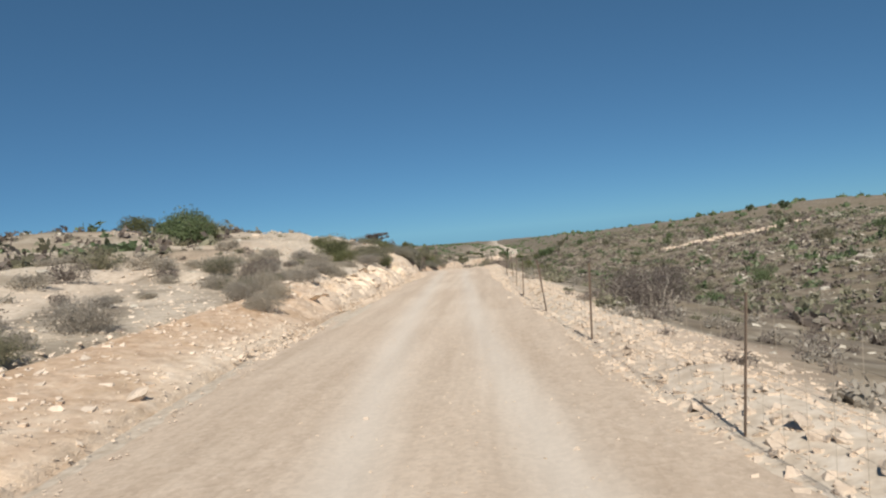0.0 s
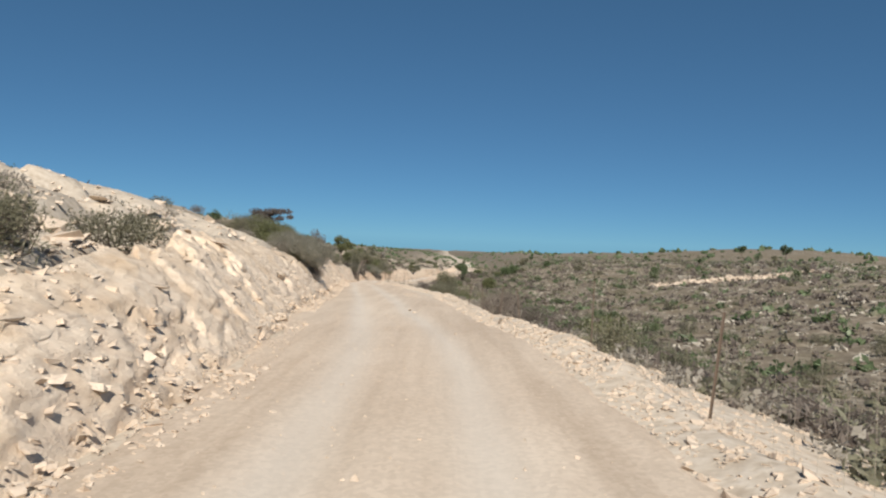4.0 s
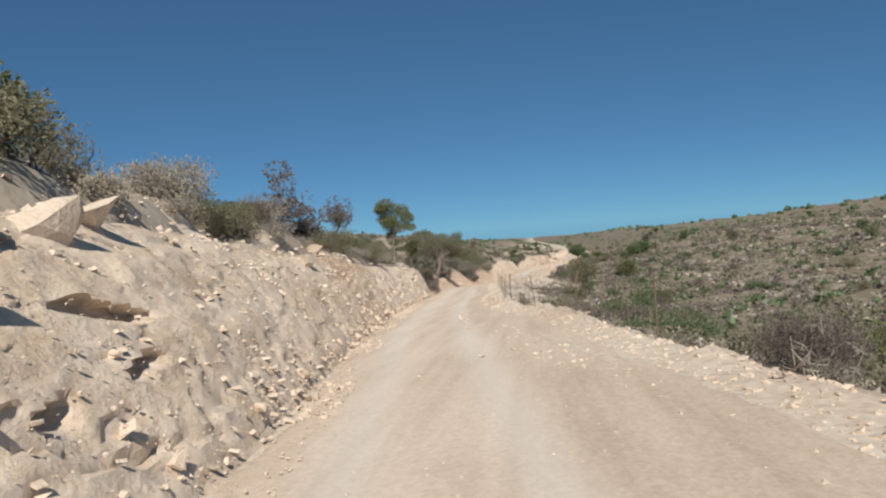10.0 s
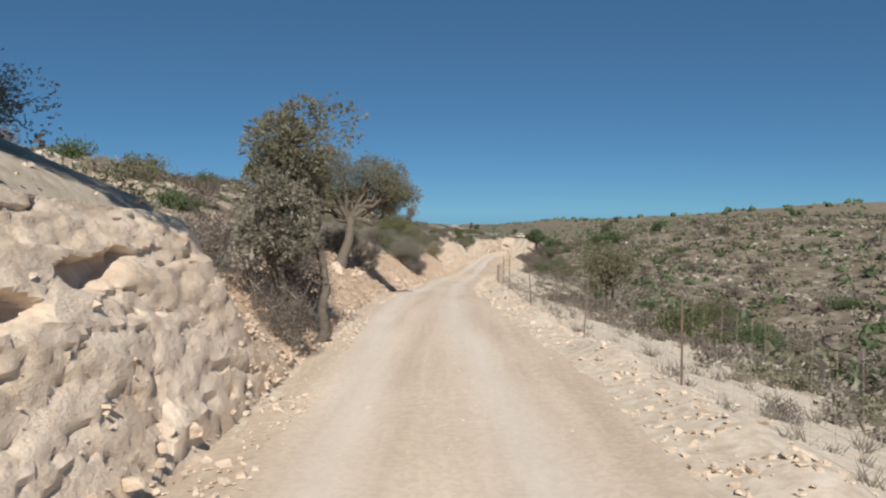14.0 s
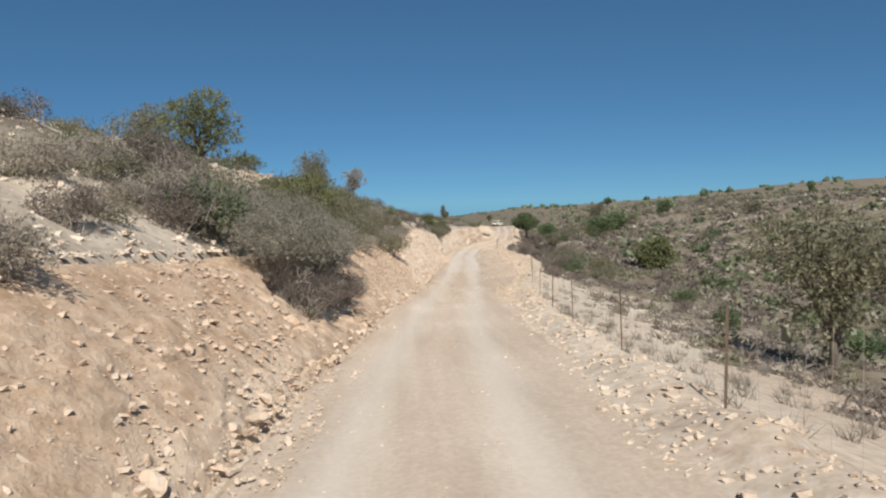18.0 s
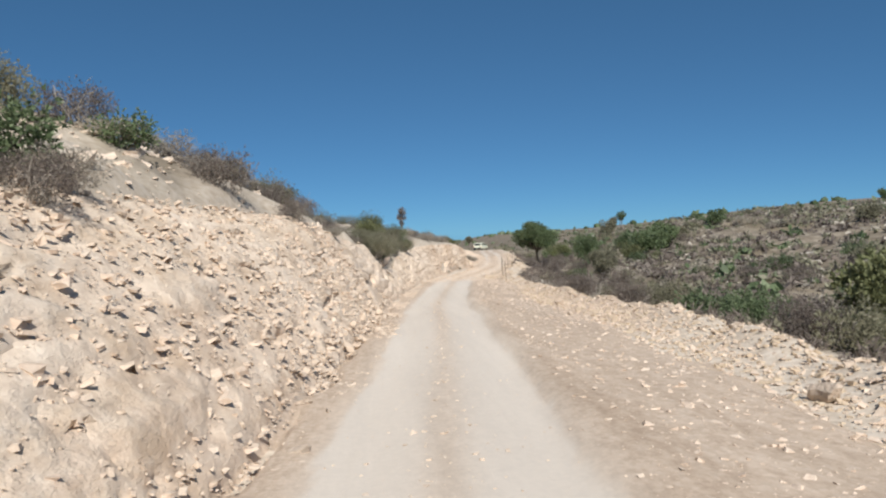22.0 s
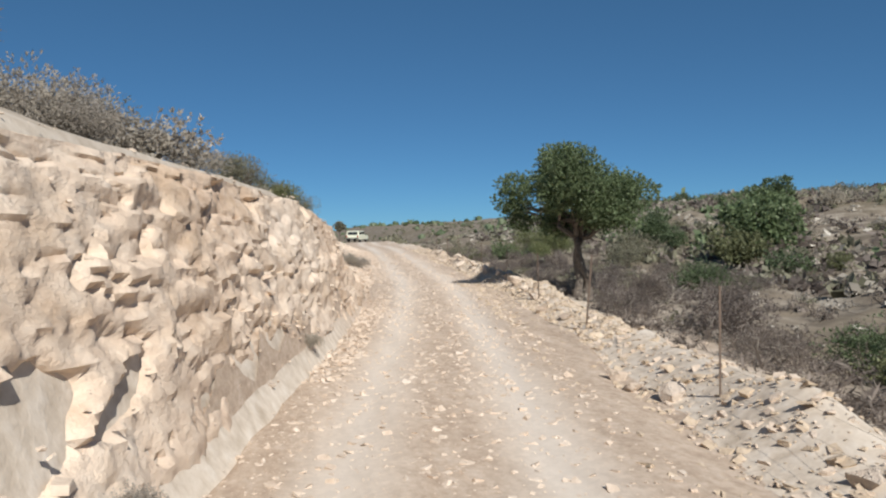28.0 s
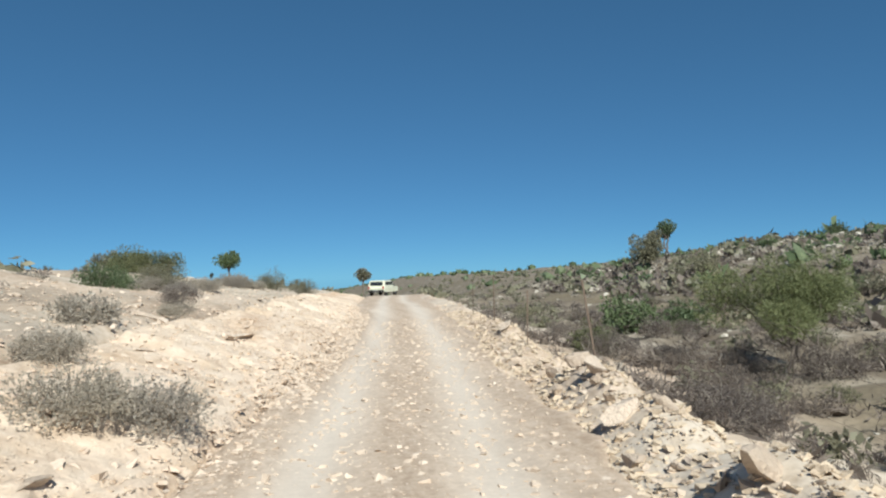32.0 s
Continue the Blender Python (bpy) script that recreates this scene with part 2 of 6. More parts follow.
LEAF_GREY = leaf_material("dry_thorn_twigs", (0.32, 0.288, 0.24), (0.43, 0.39, 0.33), (0.52, 0.475, 0.41))
LEAF_THORN = leaf_material("grey_green_thorn_leaves", (0.20, 0.19, 0.15), (0.31, 0.295, 0.235), (0.44, 0.42, 0.35))
LEAF_BROOM = leaf_material("broom_twigs", (0.16, 0.19, 0.08), (0.24, 0.27, 0.12), (0.33, 0.35, 0.18))
LEAF_DRY = leaf_material("dead_brown_twigs", (0.145, 0.12, 0.104), (0.22, 0.185, 0.162), (0.32, 0.275, 0.24))
LEAF_GREEN = leaf_material("green_shrub_leaves", (0.125, 0.14, 0.068), (0.215, 0.23, 0.115), (0.31, 0.325, 0.18), 0.6, 0.42)
LEAF_OLIVE = leaf_material("olive_leaves", (0.18, 0.172, 0.12), (0.275, 0.266, 0.18), (0.39, 0.378, 0.275), 0.6, 0.42)
LEAF_DARK = leaf_material("dark_evergreen_leaves", (0.10, 0.14, 0.07), (0.175, 0.235, 0.12), (0.28, 0.345, 0.20), 0.45, 0.42)
BARK = bark_material("grey_bark", (0.09, 0.075, 0.06), (0.20, 0.17, 0.14))
TWIG = bark_material("bleached_wood", (0.27, 0.235, 0.195), (0.46, 0.415, 0.355))
POST = plain("rusty_fence_post", (0.20, 0.15, 0.115), 0.8, 0.3)
WIRE = plain("galvanised_wire", (0.38, 0.33, 0.27), 0.7, 0.2)

# ---------------------------------------------------------------- the lie of the land
# road centre: y, x, z
ROAD_LOW = [(-60, 2.5, 1.2), (0, -0.01, -0.02), (10, -0.81, -0.23), (20, -1.43, -0.46), (30, -1.86, -0.72), (40, -2.38, -0.97), (50, -2.73, -1.14), (60, -3.84, -1.62),
            (70, -4.94, -2.1), (80, -6.26, -2.61), (90, -7.43, -3.12), (100, -8.65, -3.63), (110, -10.02, -4.14), (120, -11.13, -4.76), (130, -11.83, -5.38), (140, -12.24, -5.9),
            (150, -12.75, -6.28), (160, -12.65, -6.94), (170, -12.36, -7.66), (180, -11.91, -8.37)]
ROAD_HIGH = [(190, -11.18, -8.95), (200, -10.36, -9.41), (210, -9.46, -9.72), (220, -8.73, -10.03), (230, -8.12, -10.42), (240, -6.95, -10.63), (250, -5.46, -10.8),
             (258, -3.58, -11.01), (266, -1.65, -11.13), (274, 0.05, -11.21), (284, 1.55, -11.25), (296, 3.2, -11.2), (310, 4.8, -11.15), (327, 6.6, -11.4), (345, 9.0, -11.5),
             (360, 10.8, -12.1), (400, 15.0, -15.0)]
_ry, _rx, _rz = (np.array(v) for v in zip(*ROAD_LOW, *ROAD_HIGH))


def smooth_interp(y, ys, vs):
    """Interpolation with eased steps through the knots (monotone cubic)."""
    y = np.asarray(y, float)
    d = np.diff(vs) / np.diff(ys)
    m = np.concatenate([[d[0]], (d[1:] + d[:-1]) / 2, [d[-1]]])
    i = np.clip(np.searchsorted(ys, y) - 1, 0, len(ys) - 2)
    h = ys[i + 1] - ys[i]
    t = np.clip((y - ys[i]) / h, 0, 1)
    return ((1 + 2 * t) * (1 - t) ** 2 * vs[i] + t * (1 - t) ** 2 * h * m[i]
            + t * t * (3 - 2 * t) * vs[i + 1] + t * t * (t - 1) * h * m[i + 1])


def road_x(y):
    return smooth_interp(y, _ry, _rx)


def road_z(y):
    return smooth_interp(y, _ry, _rz)


# left bank: y, foot from the road's centre, width of the cut, its height, rise of the hill above it
BANK_LOW = [(-60, 3.4, 3.0, 0.3, 0.03), (0, 3.2, 2.6, 0.35, 0.05), (12, 3.3, 2.4, 0.5, 0.07), (22, 3, 1.7, 0.85, 0.1), (35, 2.6, 1.6, 0.95, 0.14), (45, 2.2, 1.6, 1.1, 0.2),
              (56, 2.5, 2.6, 2.0, 0.3), (64, 2.5, 2.4, 2.1, 0.32), (72, 2.2, 1.2, 1.6, 0.4), (80, 2.1, 1.3, 1.4, 0.42), (90, 2, 1.8, 1.9, 0.42), (100, 1.7, 2.2, 2.4, 0.4)]
BANK_MID = [(110, 1.6, 2.0, 2.2, 0.45), (118, 1.6, 1.6, 2.2, 0.48), (124, 1.75, 1.6, 2.1, 0.5), (134, 1.9, 1.5, 2.1, 0.5), (137, 1.8, 1.1, 2.05, 0.5), (140.2, 1.75, 1.0, 1.95, 0.45), (142, 1.7, 1.5, 1.2, 0.45), (147, 1.6, 1.8, 1.1, 0.45),
              (156, 1.6, 1.9, 1.45, 0.5), (176, 1.6, 2.2, 1.7, 0.6), (190, 1.5, 2.2, 1.9, 0.72), (203, 1.5, 2.4, 2.1, 0.72), (214, 1.6, 2.6, 2.5, 0.66), (222, 1.6, 1.8, 2.6, 0.5)]
BANK_HIGH = [(231, 1.7, 1.0, 2.2, 0.42), (233.6, 1.7, 1.0, 1.7, 0.4), (235.4, 1.8, 0.9, 1.15, 0.38), (240, 1.85, 0.9, 1.15, 0.42), (243, 1.85, 1.1, 1.6, 0.42), (250, 1.75, 1.1, 2.1, 0.38), (256, 1.7, 0.7, 2.3, 0.25), (264, 1.7, 0.6, 2.25, 0.2),
              (269.5, 1.7, 0.7, 1.9, 0.18), (273, 1.8, 1.8, 1.0, 0.17), (285, 1.7, 2.6, 0.8, 0.17), (300, 1.7, 2.6, 0.8, 0.15), (330, 2.4, 3.0, 0.6, 0.1), (380, 3.0, 3.0, 0.3, 0.02)]
_by, _bf, _bw, _bh, _bg = (np.array(v) for v in zip(*BANK_LOW, *BANK_MID, *BANK_HIGH))
# right side: y, edge of the graded way, depth of the valley (share), height of the berm
SIDE = [(-60, 2.2, 0.5, 0.15), (0, 2.1, 0.7, 0.2), (40, 2.2, 0.9, 0.2), (58, 2.4, 1.0, 0.15), (70, 2.8, 1.0, 0.12), (80, 4.0, 1.0, 0.12), (90, 3.5, 1.0, 0.12),
        (104, 3.4, 1.0, 0.15), (113, 3.0, 1.0, 0.25), (121, 2.1, 1.0, 0.3), (130, 1.75, 1.0, 0.25), (140, 1.95, 1.0, 0.2), (165, 1.85, 0.95, 0.22), (187, 2.0, 0.9, 0.25), (198, 2.7, 0.85, 0.25),
        (206, 3.5, 0.78, 0.25), (222, 4.4, 0.68, 0.22), (232, 3.8, 0.6, 0.2), (241, 2.9, 0.5, 0.25), (252, 2.3, 0.4, 0.3),
        (270, 2.0, 0.25, 0.3), (279, 1.75, 0.18, 0.34), (288, 1.6, 0.12, 0.32), (305, 1.7, 0.0, 0.2), (380, 3.0, 0.0, 0.1)]
_sy, _se, _sv, _sb = (np.array(v) for v in zip(*SIDE))


def lattice(ix, iy, seed):
    h = (ix.astype(np.int64) * 374761393 + iy.astype(np.int64) * 668265263 + seed * 974634777) & 0x7FFFFFFF
    h = ((h ^ (h >> 13)) * 1274126177) & 0x7FFFFFFF
    h = h ^ (h >> 16)
    return (h & 0xFFFF) / 65535.0


def value_noise(x, y, seed=0):
    x, y = np.asarray(x, float), np.asarray(y, float)
    ix, iy = np.floor(x), np.floor(y)
    fx, fy = x - ix, y - iy
    fx, fy = fx * fx * (3 - 2 * fx), fy * fy * (3 - 2 * fy)
    ix, iy = ix.astype(np.int64), iy.astype(np.int64)
    a, b = lattice(ix, iy, seed), lattice(ix + 1, iy, seed)
    c, d = lattice(ix, iy + 1, seed), lattice(ix + 1, iy + 1, seed)
    return (a * (1 - fx) + b * fx) * (1 - fy) + (c * (1 - fx) + d * fx) * fy - 0.5


def fbm(x, y, octaves=4, seed=0):
    total, amp = 0.0, 1.0
    for k in range(octaves):
        total = total + amp * value_noise(x * 2 ** k + 17.3 * k, y * 2 ** k - 9.1 * k, seed + k)
        amp *= 0.5
    return total


def ease(a, b, v):
    t = np.clip((v - a) / (b - a), 0, 1)
    return t * t * (3 - 2 * t)


VALLEY_U = np.array([0, 1.5, 4, 8, 14, 22, 34, 55, 90, 200, 4000.0])
VALLEY_H = np.array([0, -0.25, -0.95, -2.1, -3.9, -5.2, -4.6, -2.5, 0, 0, 0.0])
GENTLE_H = np.array([0, -0.2, -0.5, -0.4, 0.5, 2.2, 3.6, 4.0, 4, 4, 4.0])


def bank_at(y):
    return (np.interp(y, _by, _bf), np.interp(y, _by, _bw), np.interp(y, _by, _bh), np.interp(y, _by, _bg))


def land(u, y):
    """Height of the ground over the sea level of the plan, u metres right of the road's centre."""
    u, y = np.asarray(u, float), np.asarray(y, float)
    foot, wide, tall, grade = bank_at(y)
    edge, deep, berm = np.interp(y, _sy, _se), np.interp(y, _sy, _sv), np.interp(y, _sy, _sb)
    zr = road_z(y)
    d = -u - foot
    q = np.clip(d / wide, 0, 1)
    up = np.maximum(d - wide, 0)
    left = tall * (q * (1.45 - 0.45 * q)) + grade * 7 * (1 - np.exp(-up / 7)) + 0.05 * np.minimum(up, 90)
    left = left + ease(0.5, 6, up) * 0.5 * fbm(u * 0.35, y * 0.35, 3, 3) + ease(20, 80, up) * 2.0 * fbm(u * 0.03, y * 0.03, 3, 5)
    e = np.maximum(u - edge, 0)
    ridge = (-3.6 - zr - 4.0 * (1 - deep)) * ease(30, 110, e) * ease(420, 250, y)
    right = deep * np.interp(e, VALLEY_U, VALLEY_H) + (1 - deep) * np.interp(e, VALLEY_U, GENTLE_H)
    right = right + ridge + berm * np.exp(-((u - edge - 0.55) / 0.45) ** 2) * (0.6 + 1.2 * (0.5 + fbm(u * 0.2, y * 0.8, 3, 8)))
    right = right + ease(1.0, 8, e) * (0.5 * fbm(u * 0.3, y * 0.3, 3, 11)) + ease(15, 60, e) * 2.2 * fbm(u * 0.04, y * 0.04, 4, 12)
    slab = 0.45 * ease(268, 275, y) + ease(16, 26, y) * ease(62, 54, y)
    above = ease(44, 52, y) * ease(74, 68, y) + ease(78, 84, y) * ease(118, 112, y) + 0.8 * ease(160, 168, y) * ease(210, 202, y) + 1.3 * ease(196, 206, y) * ease(262, 250, y) + 1.2 * ease(92, 97, y) * ease(136, 130, y)
    slab = (slab * ease(0.05, 0.4, d) + above * ease(0.0, 0.5, up)) * ease(12, 6, up)
    bed = fbm(u * 0.7 + y * 0.25, y * 0.55, 3, 25)
    left = left + slab * (0.10 * ease(-0.13, -0.10, bed) + 0.10 * ease(0.02, 0.05, bed) + 0.08 * ease(0.16, 0.19, bed) - 0.14)
    h = np.where(u < 0, left, right)
    far = 0.02 * np.maximum(np.hypot(u, np.maximum(y - 345, 0)) - 350, 0)
    far = far + 5.0 * ease(352, 440, y) * ease(45, 15, np.abs(u)) - 13.0 * np.exp(-((u - 250) / 120) ** 2 - ((y - 600) / 150) ** 2)
    rough = 0.045 * fbm(u * 0.8, y * 0.3, 3, 21) * ease(0.4, 2.4, np.abs(u))
    rough = rough + 0.14 * fbm(u * 2.2, y * 2.2, 3, 23) * ease(-0.1, 0.4, u - edge) * ease(262, 272, y)
    return zr + h + rough - np.minimum(far, 60)


def at(x, y, sink=0.0):
    return float(land(np.array([x - float(road_x(y))]), np.array([float(y)]))[0]) - sink


def grid_mesh(name, V, nr, nc, mat, zone=None):
    idx = np.arange(nr * nc).reshape(nr, nc)
    F = np.stack([idx[:-1, :-1], idx[:-1, 1:], idx[1:, 1:], idx[1:, :-1]], -1).reshape(-1, 4)
    me = bpy.data.meshes.new(name)
    me.vertices.add(len(V))
    me.vertices.foreach_set("co", V.astype(np.float32).ravel())
    me.loops.add(F.size)
    me.loops.foreach_set("vertex_index", F.astype(np.int32).ravel())
    me.polygons.add(len(F))
    me.polygons.foreach_set("loop_start", (np.arange(len(F)) * 4).astype(np.int32))
    me.polygons.foreach_set("loop_total", np.full(len(F), 4, np.int32))
    me.update(calc_edges=True)
    if zone is not None:
        ca = me.color_attributes.new("zone", "FLOAT_COLOR", "POINT")
        ca.data.foreach_set("color", np.concatenate([zone, np.ones((len(V), 1))], 1).astype(np.float32).ravel())
    me.materials.append(mat)
    me.polygons.foreach_set("use_smooth", np.ones(len(F), bool))
    return me


def spread(start, step, factor, end):
    out, v = [], start
    while v < end:
        out.append(v)
        v += step
        step *= factor
    return out + [end]


# ground: one sheet to the horizon
_rows = np.array([-v for v in reversed(spread(60, 2, 1.25, 3000))][:-1] + list(np.arange(-60, 262, 0.45)) + list(np.arange(262, 300, 0.16)) + list(np.arange(300, 345, 0.45)) + spread(345, 0.6, 1.18, 4200))
_left = [-v for v in reversed(spread(8, 0.4, 1.12, 3000))]
_cols = np.array(_left[:-1] + list(np.arange(-8, 0.9, 0.2)) + list(np.arange(0.9, 3.6, 0.15)) + list(np.arange(3.6, 7, 0.3)) + spread(7, 0.4, 1.09, 3000))
U, Y = np.meshgrid(_cols, _rows)
Z = land(U, Y)
_f, _w, _t, _g = bank_at(Y)
_d = -U - _f
Z -= 0.3 * ease(-0.1, 0.25, _d) * ease(0.25, -0.05, _d - _w)      # the cut face covers this strip
Z -= 0.05 * ease(1.75, 1.3, np.abs(U))
_e = U - np.interp(Y, _sy, _se)
bare = np.clip(ease(1.2, -0.2, _d - _w * 1.1) * ease(-9, -1, U) * 1.0, 0, 1) * np.where(U < 0, 1, ease(5.2, 1.4, _e - 3.2 * ease(136, 142, Y) * ease(206, 198, Y) + 2.2 * fbm(U * 0.35, Y * 0.35, 3, 31)))
bare = np.maximum(bare, ease(1.6, 0.9, np.abs(U + 10.5 + 0.12 * (Y - 20))) * ease(42, 34, Y))
bare = np.maximum(bare, 0.8 * ease(-0.05, 0.2, fbm(U * 0.25, Y * 0.25, 3, 35)) * (U < 0) * ease(30, 12, _d) * ease(80, 45, Y))
bare = np.maximum(bare, (U < 0) * ease(45, 15, _d) * np.clip(0.45 + 1.1 * fbm(U * 0.4, Y * 0.4, 3, 37), 0, 0.9))
bare = np.maximum(bare, (U < 0) * ease(266, 272, Y) * ease(16, 8, _d) * np.clip(0.75 + 0.6 * fbm(U * 0.5, Y * 0.5, 3, 38), 0, 1))
bare = np.maximum(bare, (U < 0) * ease(46, 53, Y) * ease(73, 66, Y) * ease(11, 6, _d) * 0.9)
redness = 0.55 * ease(0.0, 0.45, fbm(U * 0.15, Y * 0.08, 3, 33) + 0.25 * ease(150, 165, Y) * ease(215, 190, Y))
redness = np.maximum(redness, (U < 0) * ease(262, 270, Y) * ease(306, 292, Y) * np.clip(0.4 + 0.9 * fbm(U * 0.4, Y * 0.3, 3, 39), 0, 0.8))
ground = new("ground", grid_mesh("ground", np.stack([U + road_x(Y), Y, Z], -1).reshape(-1, 3), *U.shape, SOIL,
                                 np.stack([bare, redness, 0 * bare], -1).reshape(-1, 3)))
tagged(ground, "pale stony hillside soil with dry grass, falling to a valley", "ground", kind="structure")

# road: graded strip of crushed limestone
def track(u, y):
    """Height of the road's surface, with its wheel ruts."""
    ruts = -0.035 * np.exp(-((np.abs(u) - 0.75) / 0.28) ** 2) + 0.035 * fbm(u * 2.0, y * 0.16, 3, 43) + 0.05 * fbm(u * 0.4, y * 0.12, 2, 44)
    rag = u + 0.16 * fbm(u * 0.3, y * 0.6, 3, 47) + 0.07 * fbm(u * 2.0, y * 3.0, 2, 48)
    bench = (0.07 + 0.05 * fbm(u * 1.1, y * 0.25, 3, 49)) * ease(0.95, 1.03, rag) * ease(206, 212, y) * ease(247, 238, y)
    return land(u, y) + 0.03 + ruts + bench


_ry2 = np.arange(-60, 372, 0.28)
_ps = np.linspace(-1, 1, 81)
PS, Y2 = np.meshgrid(_ps, _ry2)
_edge_r = np.minimum(np.interp(Y2, _sy, _se), 3.2)
U2 = np.where(PS < 0, PS * (np.interp(Y2, _by, _bf) + 0.1), PS * (_edge_r + 0.1))
U2 = U2 + (0.15 * fbm(PS * 3, Y2 * 0.7, 2, 41) + 0.16 * fbm(PS * 4, Y2 * 1.9, 2, 42)) * np.abs(PS)
Z2 = track(U2, Y2) - 0.12 * ease(0.86, 1.0, np.abs(PS))
_stony = np.interp(Y2, [0, 20, 185, 196, 205, 232, 246, 255, 340], [0.5, 0.15, 0.15, 0.6, 0.6, 0.7, 0.7, 1.0, 0.7])
crown = np.clip(0.25 * _stony + np.interp(Y2, [0, 20, 185, 200], [0.6, 0.38, 0.38, 0.75]) * ease(0.75, 1.3, np.abs(U2) + 0.5 * fbm(U2, Y2 * 0.3, 3, 46)) + _stony * np.exp(-(U2 / 0.4) ** 2), 0, 1)
wheel = np.exp(-((np.abs(U2) - 0.75) / 0.3) ** 2) * 0.45
_rag = U2 + 0.16 * fbm(U2 * 0.3, Y2 * 0.6, 3, 47) + 0.07 * fbm(U2 * 2.0, Y2 * 3.0, 2, 48)
white = ease(203, 209, Y2) * ease(252, 244, Y2) * ease(1.02, 0.94, np.abs(_rag + 0.02)) * (1 - 0.55 * np.exp(-((U2 + 0.08) / 0.2) ** 2))
road = new("road", grid_mesh("road", np.stack([U2 + road_x(Y2), Y2, Z2], -1).reshape(-1, 3), *U2.shape, GRAVEL,
                             np.stack([crown, np.maximum(wheel, white * 0.65), 0 * crown], -1).reshape(-1, 3)))
tagged(road, "pale dusty dirt road of crushed limestone with wheel tracks", "dirt road", kind="structure")

def broken(a, b, seed):
    """Cells of broken rock: a random step for each point's cell, the distance to its joint, and the tilt of its face."""
    ia, ib = np.floor(a), np.floor(b)
    f1, f2 = np.full(a.shape, 9.0), np.full(a.shape, 9.0)
    step, tilt = np.zeros(a.shape), np.zeros(a.shape)
    for da in (-1, 0, 1):
        for db in (-1, 0, 1):
            ca, cb = (ia + da).astype(np.int64), (ib + db).astype(np.int64)
            oa, ob = a - (ca + 0.1 + 0.8 * lattice(ca, cb, seed)), b - (cb + 0.1 + 0.8 * lattice(ca, cb, seed + 1))
            d = np.hypot(oa, ob)
            near = d < f1
            f2 = np.where(near, f1, np.minimum(f2, d))
            step = np.where(near, lattice(ca, cb, seed + 2) - 0.5, step)
            tilt = np.where(near, oa * (lattice(ca, cb, seed + 3) - 0.4) + ob * (lattice(ca, cb, seed + 4) - 0.4) * 2, tilt)
            f1 = np.where(near, d, f1)
    return step, f2 - f1, tilt


# cut face on the hill side of the road: rock where it is cut, earth where it is dug
EARTH_Y = [-20, 16, 24, 56, 66, 74, 84, 92, 110, 118, 123, 138, 143, 194, 202, 232, 240, 250, 256, 271, 276, 345]
EARTH_V = [0.85, 0.85, 0.4, 0.25, 0.2, 0.2, 0.35, 0.45, 0.55, 0.5, 0.0, 0.0, 0.9, 0.9, 0.25, 0.3, 0.5, 0.45, 0.15, 0.2, 0.3, 0.45]
_by2 = np.concatenate([np.arange(-20, 122, 0.085), np.arange(122, 138, 0.05), np.arange(138, 228, 0.085), np.arange(228, 253, 0.055), np.arange(253, 272, 0.045), np.arange(272, 340, 0.085)])
_qs = np.linspace(0, 1, 58)
Q, Y3 = np.meshgrid(_qs, _by2)
_f, _w, _t, _g = bank_at(Y3)
earth = np.interp(Y3, EARTH_Y, EARTH_V)
U3 = -_f - _w * Q
Z3 = land(U3, Y3)
tuck = ease(0, 0.04, Q) * ease(1, 0.9, Q)
height = Z3 - road_z(Y3)
rug = np.interp(Y3, [0, 20, 50, 58, 70, 76, 90, 97, 111, 121, 124, 133, 136, 140, 144, 198, 206, 230, 233, 243, 250, 256, 270, 276, 340],
                [0.12, 0.15, 0.7, 0.65, 0.65, 0.55, 0.6, 0.65, 0.6, 0.5, 0.35, 0.35, 0.6, 0.65, 0.45, 0.45, 0.6, 0.55, 0.6, 0.65, 0.65, 0.65, 0.65, 0.5, 0.5])
# rock broken into tilted faces at three sizes, with a few thin beds and cracks
chips = fbm(Y3 * 1.1, height * 2.2, 4, 53)
grain = fbm(Y3 * 3.6, height * 6.0, 3, 59)
bulge = fbm(Y3 * 0.35, height * 0.8, 2, 57)
big_v, big_j, big_t = broken(Y3 * 0.4 + 0.5 * chips, height * 2.0 - 0.07 * Y3 + 0.5 * chips, 91)
mid_v, mid_j, mid_t = broken(Y3 * 1.0 + 0.7 * chips, height * 4.4 - 0.15 * Y3 + 0.7 * chips, 95)
bit_v, bit_j, bit_t = broken(Y3 * 3.2 + chips, height * 8.5 + 0.2 * Y3 + chips, 103)
rugged = ease(-0.25, 0.2, fbm(Y3 * 0.3, height * 0.8, 3, 99))
dip = height * 2.6 - Y3 * 0.05 + 0.9 * fbm(Y3 * 0.2, height * 0.5, 4, 61) + 0.3 * chips
bed = dip - np.floor(dip)
bed_on = ease(0.0, 0.2, fbm(Y3 * 0.30, np.floor(dip) * 3.7, 2, 63)) * np.interp(Y3, [0, 118, 124, 200, 206, 250, 255, 340], [0.8, 0.8, 0.5, 0.5, 1.4, 0.75, 0.3, 0.5])
crack = ease(0.03, 0.0, np.abs(fbm(Y3 * 0.25 + height * 0.4, height * 1.3 + Y3 * 0.1, 3, 75))) * ease(-0.05, 0.1, fbm(Y3 * 0.3, height, 2, 77))
faces = 0.07 * big_v + 0.10 * big_t - 0.05 * ease(0.06, 0.0, big_j) + rugged * (0.045 * mid_v + 0.07 * mid_t - 0.035 * ease(0.08, 0.0, mid_j)) + (0.3 + 0.7 * rugged) * (0.016 * bit_v + 0.03 * bit_t)
pitted = ease(250, 254, Y3) * ease(274, 270, Y3)
